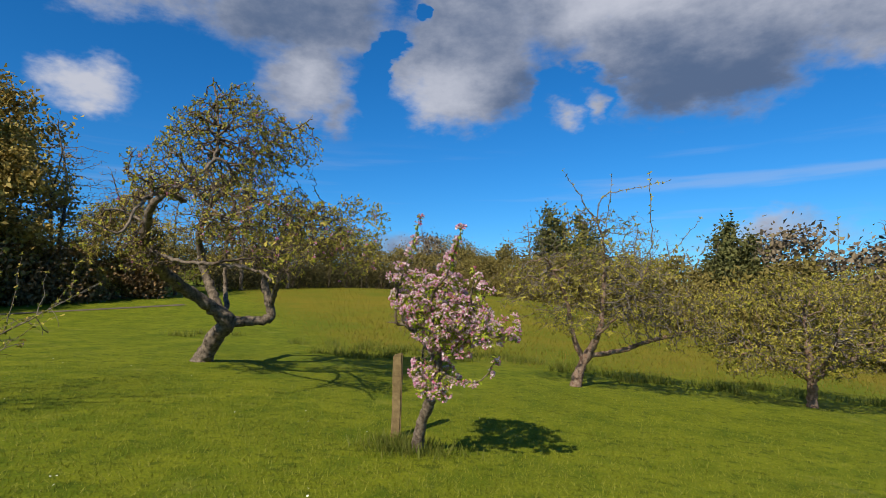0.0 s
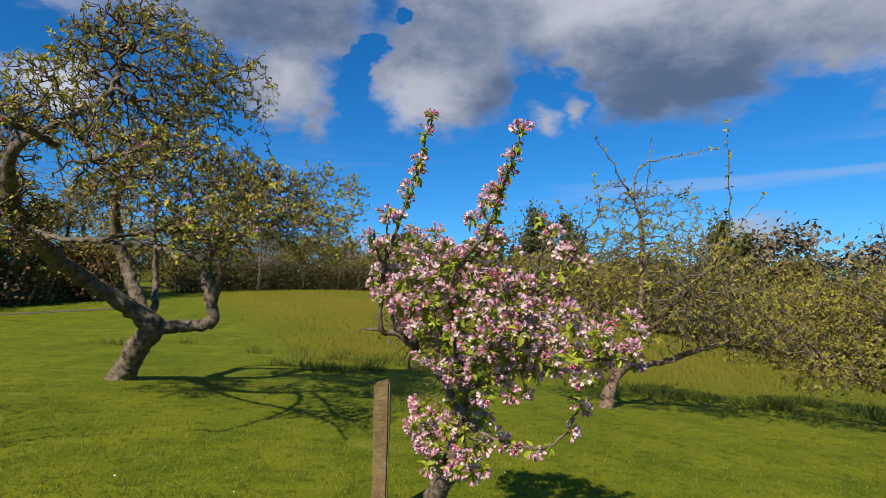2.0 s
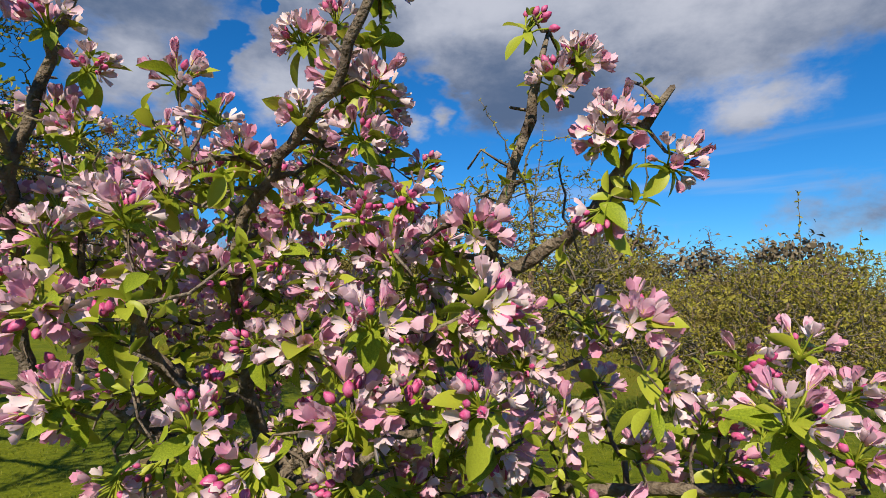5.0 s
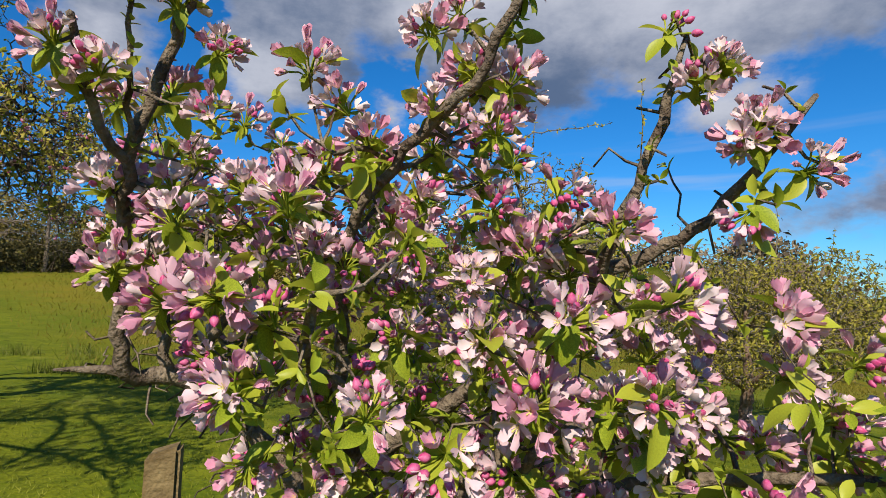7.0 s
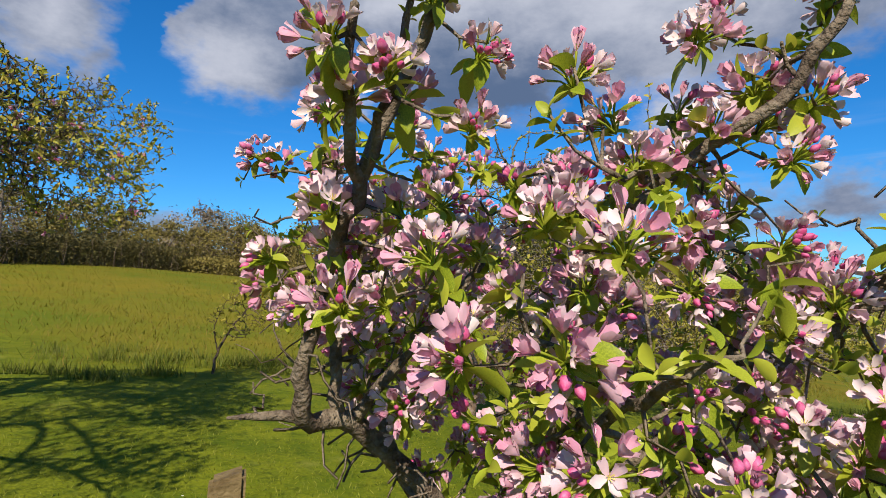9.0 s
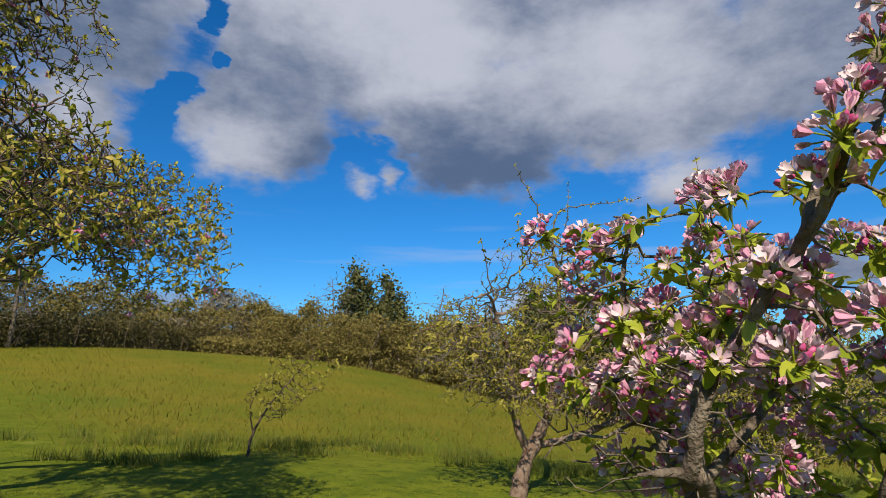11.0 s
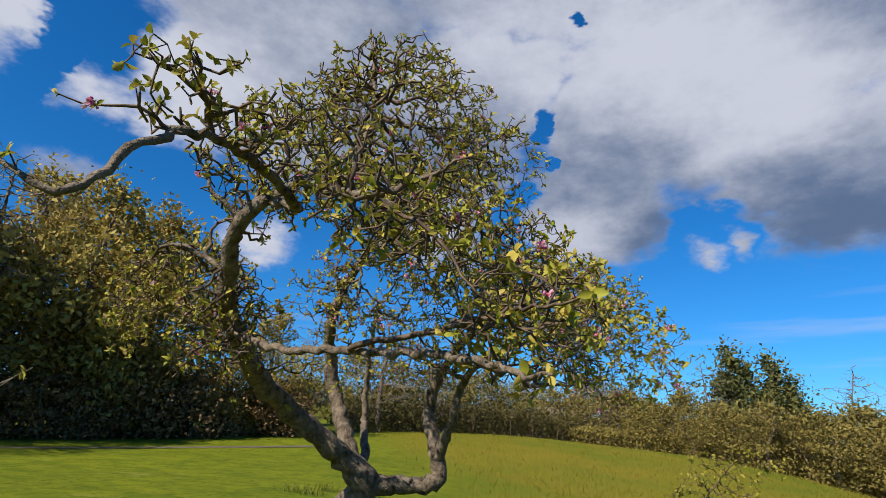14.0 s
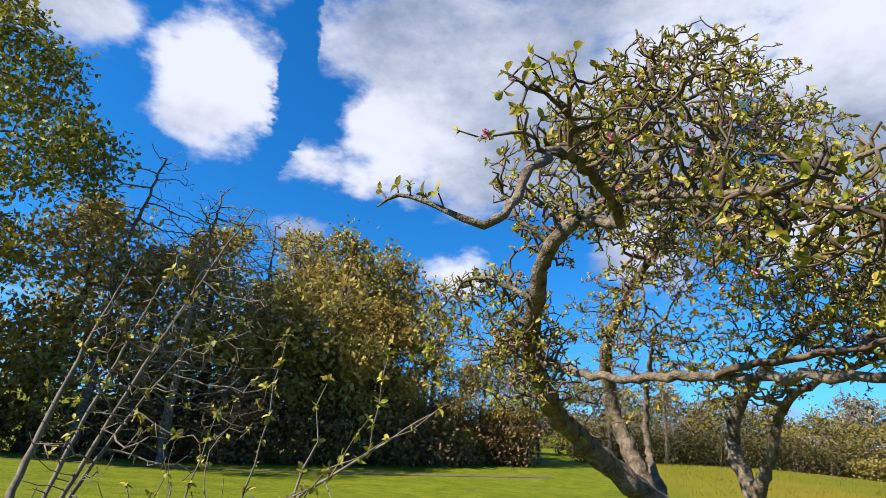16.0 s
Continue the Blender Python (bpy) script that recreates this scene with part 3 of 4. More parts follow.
def blades(name, label, x, y, height, width, mat, rng, lean=0.35, keep=None):
    """Grass blades as thin curved quads, standing on the ground."""
    n = len(x)
    h = height * rng.uniform(0.5, 1.2, n)
    a = rng.uniform(0, 2 * np.pi, n)
    lx, ly = rng.normal(0, lean, n) * h, rng.normal(0, lean, n) * h
    w = width * rng.uniform(0.6, 1.3, n)
    z = land(x, y)
    dx, dy = np.cos(a) * w, np.sin(a) * w
    v = np.stack([
        np.column_stack([x - dx, y - dy, z - 0.005]), np.column_stack([x + dx, y + dy, z - 0.005]),
        np.column_stack([x + lx + dx * 0.25, y + ly + dy * 0.25, z + h]), np.column_stack([x + lx - dx * 0.25, y + ly - dy * 0.25, z + h])], 1)
    f = np.arange(4 * n).reshape(n, 4)
    ob = new(name, fast_mesh(name, v.reshape(-1, 3), f, [mat]))
    return tagged(ob, label, "grass", kind="stuff")


def meadow_edge(x, y):
    return y - 2.0 * np.maximum(-(x + 2.5), 0) > 12.9


def grass():
    rng = np.random.default_rng(5)
    y = 0.4 + 12.6 * rng.beta(1.6, 2.4, 100000)
    x = rng.normal(0, 0.5, len(y)) * (y + 3.0)
    k = ~meadow_edge(x, y)
    blades("lawn_grass", "short mown green lawn grass", x[k], y[k], 0.026, 0.0034, GRASS, rng, 0.8)
    y = 12.0 + 30 * rng.random(90000) ** 1.5
    x = rng.uniform(-1.0, 1.2, len(y)) * y
    k = meadow_edge(x, y - np.abs(rng.normal(0, 4.5, len(y))))
    blades("meadow_grass", "long tawny-green unmown meadow grass", x[k], y[k], 0.10, 0.010, MEADOW, rng, 0.7)
    cx, cy = [], []
    for x0, y0, sx, n in ((-1.3, 14.6, 0.9, 16), (-1.9, 13.2, 0.7, 7), (0.4, 14.4, 0.5, 7), (2.8, 13.8, 0.8, 12), (5.0, 12.2, 1.6, 14), (9.0, 11.8, 1.5, 12), (-7.5, 15.5, 0.8, 4)):
        for c in range(n):
            m = rng.integers(50, 140)
            cx.append(rng.normal(rng.normal(x0, sx), 0.16, m)); cy.append(rng.normal(rng.normal(y0, 0.35), 0.13, m))
    blades("rough_grass_tufts", "rank dark green grass tufts along the edge of the mowing", np.concatenate(cx), np.concatenate(cy), 0.17, 0.006, TUFT, rng, 0.35)
    cx, cy = [], []
    for x0, y0, s, m in ((-0.3, 5.3, 0.22, 900), (-0.46, 5.5, 0.1, 260)):
        cx.append(rng.normal(x0, s, m)); cy.append(rng.normal(y0, s * 0.6, m))
    blades("trunk_grass", "longer green grass left round the post and trunk", np.concatenate(cx), np.concatenate(cy), 0.11, 0.004, TUFT, rng, 0.45)


grass()


def daisies():
    rng = np.random.default_rng(8)
    n = 130
    y = 1.2 + 8.5 * rng.random(n) ** 1.2
    x = rng.normal(-0.8, 0.42, n) * (y + 1.5)
    p = np.column_stack([x, y, land(x, y) + 0.024])
    head = [(blade((0.2, 0.3, 0.1), (0.1, 0.7, 1.0), 0, 0.05), rot(0, 0, k * np.pi / 4), np.zeros(3), 1.0) for k in range(8)]
    ax = rng.normal(0, 0.3, (n, 3)) + (0, 0, 1)
    ob = new("daisies", scatter("daisies", join_templates(head), p, frames_for(ax / np.linalg.norm(ax, axis=1)[:, None], rng), rng.uniform(0.007, 0.011, n), [DAISY]))
    tagged(ob, "few small white daisies dotted over the lawn", "flowers", kind="stuff")


daisies()


# ---- the blossom tree and its post ----
def post():
    at = (-0.485, 5.78, float(land(-0.485, 5.78)))
    bm = bmesh.new()
    bmesh.ops.create_cube(bm, size=1)
    for v in bm.verts:
        v.co = Vector((v.co.x * 0.098, v.co.y * 0.09, (v.co.z + 0.5) * 0.96 - 0.12))
        if v.co.z > 0.5:
            v.co.z += v.co.x * 0.25
            v.co.x += 0.02
    bmesh.ops.bevel(bm, geom=bm.edges[:], offset=0.012, segments=2, affect="EDGES")
    bmesh.ops.subdivide_edges(bm, edges=[e for e in bm.edges if abs(e.verts[0].co.z - e.verts[1].co.z) > 0.4], cuts=7)
    for v in bm.verts:
        v.co += Vector((noise.noise(v.co * 5), noise.noise(v.co * 5 + Vector((3, 1, 7))), 0)) * 0.008
    me = bpy.data.meshes.new("post")
    bm.to_mesh(me)
    bm.free()
    me.materials.append(POST_WOOD)
    ob = new("wooden_post", me)
    ob.location = at
    tagged(ob, "weathered brown square wooden stake beside the blossom tree", "post")


post()


def blossom_tree():
    rng = np.random.default_rng(21)
    at = (-0.25, 5.34, 0.03)
    limbs = [
        [(-0.25, 5.34, 0.0, 0.064), (-0.20, 5.18, 0.33, 0.05), (-0.07, 4.97, 0.67, 0.043), (-0.03, 4.86, 0.98, 0.03), (-0.08, 4.78, 1.22, 0.018), (-0.1, 4.66, 1.45, 0.012),
         (-0.04, 4.57, 1.57, 0.011), (0.02, 4.47, 1.64, 0.010), (0.07, 4.41, 1.76, 0.008), (0.11, 4.33, 1.88, 0.008), (0.15, 4.26, 2.02, 0.004)],
        [(-0.05, 4.9, 0.9, 0.026), (-0.17, 4.93, 1.08, 0.024), (-0.284, 4.917, 1.20, 0.023), (-0.35, 4.88, 1.245, 0.021), (-0.41, 4.845, 1.257, 0.018), (-0.405, 4.78, 1.40, 0.013), (-0.381, 4.663, 1.55, 0.012), (-0.33, 4.62, 1.70, 0.010), (-0.25, 4.55, 1.9, 0.008), (-0.18, 4.45, 2.14, 0.004)],
        [(-0.41, 4.845, 1.257, 0.012), (-0.46, 4.84, 1.262, 0.008), (-0.50, 4.84, 1.265, 0.003)],
        [(-0.381, 4.663, 1.55, 0.010), (-0.41, 4.60, 1.60, 0.008), (-0.42, 4.54, 1.68, 0.006)],
        [(-0.381, 4.663, 1.55, 0.008), (-0.37, 4.58, 1.64, 0.006), (-0.36, 4.53, 1.75, 0.004)],
        [(-0.35, 4.88, 1.245, 0.013), (-0.36, 4.86, 1.36, 0.012), (-0.345, 4.82, 1.46, 0.009), (-0.33, 4.78, 1.55, 0.005)],
        [(-0.33, 4.89, 1.235, 0.013), (-0.27, 4.83, 1.34, 0.011), (-0.20, 4.76, 1.45, 0.008)],
        [(-0.04, 4.82, 1.1, 0.024), (0.12, 4.68, 1.25, 0.018), (0.24, 4.55, 1.4, 0.015), (0.33, 4.45, 1.47, 0.012), (0.341, 4.35, 1.547, 0.009), (0.37, 4.31, 1.61, 0.005)],
        [(0.24, 4.55, 1.4, 0.012), (0.225, 4.46, 1.49, 0.010), (0.25, 4.42, 1.6, 0.009), (0.265, 4.39, 1.70, 0.005)],
        [(-0.03, 4.86, 0.98, 0.022), (0.12, 4.65, 1.08, 0.017), (0.3, 4.48, 1.14, 0.013), (0.43, 4.35, 1.17, 0.01), (0.52, 4.25, 1.19, 0.005)],
        [(0.36, 4.42, 1.155, 0.008), (0.385, 4.33, 1.12, 0.006), (0.392, 4.28, 1.08, 0.004)],
        [(-0.05, 4.9, 0.85, 0.016), (0.12, 4.75, 0.78, 0.012), (0.3, 4.62, 0.79, 0.009), (0.40, 4.6, 0.9, 0.006), (0.43, 4.6, 0.98, 0.004)],
        [(-0.2, 4.96, 1.06, 0.014), (-0.3, 5.06, 1.35, 0.011), (-0.34, 5.04, 1.52, 0.008), (-0.34, 5.0, 1.68, 0.004)],
        [(-0.08, 4.78, 1.22, 0.015), (-0.16, 4.55, 1.3, 0.011), (-0.17, 4.4, 1.38, 0.007)],
        [(-0.03, 4.82, 1.1, 0.015), (0.02, 4.5, 1.15, 0.011), (0.04, 4.34, 1.24, 0.007)],
    ]
    lobes = [(0.0, 4.85, 1.33, 0.43, 0.55, 0.36), (0.38, 4.4, 1.2, 0.23, 0.2, 0.14, 1.5), (-0.08, 4.9, 0.82, 0.2, 0.22, 0.28, 2.4), (-0.36, 4.72, 1.57, 0.1, 0.13, 0.15, 1.5), (-0.36, 5.08, 1.42, 0.17, 0.28, 0.3, 1.2),
             (0.3, 4.42, 1.55, 0.12, 0.12, 0.16, 1.5), (0.04, 4.55, 1.7, 0.09, 0.1, 0.14), (0.1, 4.6, 1.08, 0.22, 0.2, 0.1)]
    step = 0.03
    slim = np.array([1, 1, 1, 0.72])
    limbs = [np.array(l) * (np.where(np.array(l)[:, 2:3] > 0.75, slim, 1)) for l in limbs]
    lines = [(smooth_line(l, step, rng, 0.003), None if i == 0 else 1) for i, l in enumerate(limbs)]
    pos, par, rad = colonize(lines, lobes, 1500, step, 0.4, 0.042, rng, jitter=0.4)
    # the showiest flower heads, each on a twig from the nearest wood
    heads = [(0.24, 4.38, 1.71), (0.29, 4.35, 1.66), (0.26, 4.36, 1.63), (0.32, 4.33, 1.59), (0.30, 4.34, 1.57), (0.38, 4.31, 1.53), (0.29, 4.34, 1.46), (-0.45, 4.555, 1.66), (-0.39, 4.53, 1.635),
             (-0.27, 4.58, 1.69), (-0.405, 4.67, 1.42), (-0.36, 4.68, 1.42), (-0.41, 4.68, 1.53), (-0.02, 4.54, 1.74), (0.03, 4.51, 1.68), (0.08, 4.47, 1.65), (0.08, 4.48, 1.73), (-0.17, 4.57, 1.68), (-0.28, 4.58, 1.61),
             (-0.20, 4.57, 1.62), (-0.13, 4.57, 1.63), (-0.09, 4.56, 1.59), (-0.18, 4.57, 1.53), (-0.16, 4.57, 1.45), (-0.03, 4.54, 1.51), (0.05, 4.49, 1.50), (0.09, 4.46, 1.44), (0.18, 4.40, 1.47), (0.14, 4.26, 1.38), (0.03, 4.325, 1.285), (-0.17, 4.57, 1.29), (0.145, 4.295, 1.29), (0.31, 4.27, 1.29)]
    first_head = len(pos)
    for q in heads:
        q = np.array(q)
        near = int(np.argmin(np.linalg.norm(pos[:first_head] - q, axis=1)))
        mid = 0.5 * (pos[near] + q) + (0, 0, -0.01)
        pos = np.vstack([pos, mid, q])
        par = np.append(par, (near, len(pos) - 2))
        rad = np.append(rad, (0.0, 0.0))
    ls, r, kids = chains(pos, par, rad, 0.0022)
    root = thing("blossom_apple_tree", at, "young apple tree covered in pink and white blossom with fresh leaves", "tree", "orchard trees")
    tree_wood(root, at, ls, BARK_PINK, BARK_PINK, rng, 0.008)
    # candidate spots: thin wood, spaced apart
    # the lower fork on one side is bare
    bare = (pos[:, 0] < -0.1) & (pos[:, 2] > 0.93) & (pos[:, 2] < 1.40 - 1.17 * (pos[:, 0] + 0.42))
    cand = [i for i in range(len(pos)) if par[i] >= 0 and r[i] < 0.0105 and pos[i][2] > 0.62 and not bare[i]]
    # the outer shoots are bare below their flower heads
    cand = [i for i in cand if i < first_head and not (pos[i][0] > 0.19 and pos[i][2] > 1.40) and not (pos[i][0] < -0.33 and 1.47 < pos[i][2] < 1.58)]
    rng.shuffle(cand)
    spots = [first_head + 1 + 2 * k for k in range(len(heads))]
    taken = pos[spots]
    for i in cand:
        p = pos[i]
        gap = 0.034 if p[2] > 1.72 or p[0] > 0.42 else 0.066
        if len(taken) and ((taken - p) ** 2).sum(1).min() < gap * gap:
            continue
        spots.append(i)
        taken = np.vstack([taken, p])
    spots = np.array(sorted(spots, key=lambda q: pos[q][1]))
    centre = np.array((0.02, 4.78, 1.25))
    ax = spurs(pos, par, spots, rng, 0.25, 0.3)
    d = pos[spots] - centre
    ax += 0.9 * d / np.linalg.norm(d, axis=1)[:, None]
    ax /= np.linalg.norm(ax, axis=1)[:, None]
    plans = [truss_plan(rng, n, m, s) for n, m, s in ((11, 4, 1.45), (13, 3, 1.6), (10, 5, 1.4), (5, 9, 1.1), (0, 9, 1.0), (12, 3, 1.5), (11, 2, 1.4), (8, 7, 1.3))]
    kinds = [truss_joined(p, FLOWERS) for p in plans]
    stalks = [truss_stalks(p) for p in plans]
    blooms = [fast_mesh("flower", k[0], k[1], FLOWER_MATS, k[2]) for k in FLOWERS]
    ros = [rosette(rng, n, 0.5, LEAF, -1.15, 0.55) for n in (5, 6, 7, 5)]
    rosm = [fast_mesh("leaf_rosette", k[0], k[1], [LEAF_PINK], k[2]) for k in ros]
    turns = frames_for(ax, rng)
    leaf_turns = frames_for(ax * 0.5 + (0, 0, 0.8), rng)
    pick = rng.choice(8, len(spots), p=(0.17, 0.17, 0.15, 0.11, 0.07, 0.12, 0.11, 0.10))
    outer = np.linalg.norm(d / np.array((0.45, 0.45, 0.45)), axis=1)
    made, leafy, late, late_leaf = 0, 0, [], []
    for n, i in enumerate(spots):
        place = pos[i] - np.array(at) + ax[n] * (0.012 if i < first_head else -0.018)
        m = Matrix.LocRotScale(place, Matrix(turns[n]).to_quaternion(), None)
        low = Matrix.LocRotScale(place, Matrix(leaf_turns[n]).to_quaternion(), None)
        if rng.random() < 0.85 and outer[n] > 0.3:
            s = rng.uniform(0.0205, 0.0265)
            if made < 300:
                ob = child("blossom_truss", stalks[pick[n]], root)
                ob.matrix_basis = m @ Matrix.Diagonal((s, s, s, 1))
                for kind, turn, spot, size in plans[pick[n]]:
                    fl = child("bud" if kind == 6 else "flower", blooms[kind], ob)
                    fl.matrix_basis = Matrix.LocRotScale(Vector(spot), Matrix(turn).to_quaternion(), Vector((size, size, size)))
                made += 1
            else:
                late.append((n, place, s))
        s = rng.uniform(0.037, 0.056)
        if leafy < 300:
            ob = child("leaf_rosette", rosm[rng.integers(4)], root)
            ob.matrix_basis = low @ Matrix.Diagonal((s, s, s, 1))
            leafy += 1
        else:
            late_leaf.append((n, place, s))
    for k in range(3):
        q = late[k::3]
        if q:
            child("far_blossom", scatter("far_blossom", kinds[(0, 2, 5)[k]], np.array([w[1] for w in q]), turns[[w[0] for w in q]], np.array([w[2] for w in q]), [PETAL, PETAL_PALE, STAMEN, BUD]), root, kind="stuff")
        q = late_leaf[k::3]
        if q:
            child("far_leaves", scatter("far_leaves", ros[k], np.array([w[1] for w in q]), leaf_turns[[w[0] for w in q]], np.array([w[2] for w in q]), [LEAF_PINK]), root, kind="stuff")
    # small inner leaves
    inner = np.array([i for i in range(len(pos)) if par[i] >= 0 and r[i] < 0.006 and not bare[i]])
    inner = inner[rng.random(len(inner)) < 0.45]
    ia = spurs(pos, par, inner, rng)
    t = rosette(rng, 3)
    child("small_leaves", scatter("small_leaves", t, pos[inner] - np.array(at), frames_for(ia, rng), rng.uniform(0.022, 0.045, len(inner)), [LEAF_PINK]), root, kind="stuff")


blossom_tree()


# ---- the old leaning apple tree ----
OLD_LIMBS = [
    [(-4.57, 10.5, 0.22, 0.23), (-4.47, 10.45, 0.45, 0.17), (-4.18, 10.22, 0.82, 0.155), (-3.92, 10.03, 1.08, 0.155), (-4.12, 9.78, 1.36, 0.115), (-4.4, 9.35, 1.66, 0.10), (-4.52, 8.75, 1.98, 0.088), (-4.32, 7.92, 2.32, 0.072), (-4.05, 7.45, 2.5, 0.058),
     (-3.8, 7.15, 2.76, 0.05), (-3.45, 7.15, 2.98, 0.033), (-3.15, 7.4, 3.4, 0.022), (-3.25, 7.7, 4.1, 0.02), (-3.36, 7.75, 4.7, 0.008)],
    [(-3.92, 10.03, 1.08, 0.11), (-4.2, 10.15, 1.5, 0.09), (-4.47, 10.15, 2.2, 0.075), (-4.3, 9.7, 2.8, 0.055), (-3.7, 9.2, 3.4, 0.035), (-3.0, 9.0, 4.0, 0.022), (-2.2, 9.0, 4.5, 0.008)],
    [(-3.92, 10.03, 1.08, 0.11), (-3.58, 10.22, 1.08, 0.088), (-3.24, 10.38, 1.14, 0.092), (-3.28, 10.38, 1.42, 0.08), (-3.42, 10.55, 1.88, 0.07), (-3.2, 10.3, 2.3, 0.05), (-2.7, 9.8, 2.7, 0.035), (-2.0, 9.0, 3.0, 0.012)],
    [(-3.27, 10.38, 1.3, 0.06), (-3.05, 10.1, 1.75, 0.048), (-2.8, 9.8, 2.2, 0.034), (-2.0, 8.9, 2.4, 0.012)],
    [(-4.02, 10.15, 1.2, 0.055), (-4.08, 10.4, 1.35, 0.05), (-4.3, 10.85, 1.7, 0.042), (-4.25, 10.7, 2.3, 0.032), (-3.9, 9.9, 2.9, 0.015)],
    [(-4.28, 7.92, 2.2, 0.028), (-3.65, 7.5, 2.0, 0.025), (-2.95, 7.1, 1.92, 0.023), (-2.45, 6.8, 1.86, 0.02), (-2.15, 6.5, 1.78, 0.016), (-1.95, 6.2, 1.70, 0.010), (-1.85, 5.9, 1.66, 0.004)],
    [(-3.62, 7.15, 2.87, 0.036), (-3.34, 7.0, 2.74, 0.031), (-3.28, 6.6, 2.72, 0.027), (-3.27, 6.25, 2.70, 0.023), (-3.25, 5.98, 2.60, 0.020), (-3.26, 5.75, 2.42, 0.017), (-3.28, 5.58, 2.15, 0.015), (-3.44, 5.5, 2.20, 0.010), (-3.58, 5.45, 2.25, 0.007), (-3.64, 5.42, 2.21, 0.003)],
    [(-3.26, 6.1, 2.65, 0.015), (-3.2, 5.95, 2.72, 0.012), (-3.23, 5.8, 2.76, 0.009), (-3.36, 5.69, 2.83, 0.004)],
    [(-3.2, 5.95, 2.72, 0.009), (-3.12, 5.78, 2.74, 0.007), (-3.06, 5.66, 2.74, 0.003)],
    [(-3.25, 5.9, 2.54, 0.010), (-3.27, 5.72, 2.56, 0.007), (-3.39, 5.6, 2.50, 0.003)],
    [(-3.4, 7.12, 2.96, 0.024), (-3.0, 6.75, 2.72, 0.020), (-2.62, 6.35, 2.46, 0.016), (-2.36, 6.2, 2.44, 0.010), (-2.15, 6.12, 2.48, 0.004)],
    [(-2.62, 6.35, 2.46, 0.012), (-2.3, 6.2, 2.2, 0.008), (-2.1, 6.12, 1.95, 0.004)],
    [(-3.45, 7.15, 2.98, 0.026), (-2.9, 7.35, 2.9, 0.018), (-2.4, 7.6, 2.8, 0.012), (-1.9, 7.7, 2.5, 0.006)],
    [(-4.05, 7.45, 2.5, 0.020), (-4.5, 7.4, 2.7, 0.013), (-4.9, 7.5, 2.5, 0.005)],
    [(-3.0, 7.05, 1.92, 0.018), (-2.5, 6.9, 1.98, 0.014), (-2.12, 6.5, 1.96, 0.010), (-1.93, 6.2, 1.92, 0.007), (-1.76, 5.9, 1.88, 0.004)],
]
OLD_LOBES = [(-3.22, 8.1, 3.80, 0.92, 0.9, 0.84), (-2.45, 8.9, 3.95, 0.5, 0.55, 0.4, 0.8), (-2.5, 7.8, 2.72, 0.7, 0.85, 0.36), (-2.0, 8.7, 2.55, 0.6, 0.8, 0.45), (-1.6, 10.4, 2.9, 0.65, 0.8, 0.55, 0.8), (-4.65, 7.9, 2.4, 0.62, 0.6, 0.55, 2.0),
             (-3.17, 5.95, 2.72, 0.26, 0.38, 0.15, 3.2), (-3.0, 6.6, 2.85, 0.4, 0.5, 0.22, 1.6), (-2.45, 6.3, 2.35, 0.42, 0.3, 0.24, 1.9), (-3.75, 7.2, 3.15, 0.48, 0.55, 0.45, 1.1), (-3.3, 9.3, 2.9, 1.2, 1.0, 0.9, 0.32), (-2.0, 6.8, 2.0, 0.42, 0.8, 0.26, 1.6), (-4.2, 7.6, 2.1, 0.35, 0.4, 0.3), (-1.45, 8.7, 2.15, 0.55, 0.6, 0.36, 1.2), (-1.9, 7.9, 2.35, 0.5, 0.7, 0.3)]
apple_tree("old leaning apple tree with forked grey limbs and sparse young leaves", (-4.52, 10.54, 0.33), OLD_LIMBS, OLD_LOBES, 4, 9600, 0.063, 0.9, 0.074, BARK_OLD, TWIG, LEAF_OLD, 0.046, 0.53, jitter=0.75, tip=0.0056, trusses=210, clump=1.7, gaps=-0.28, wiggle=0.13)

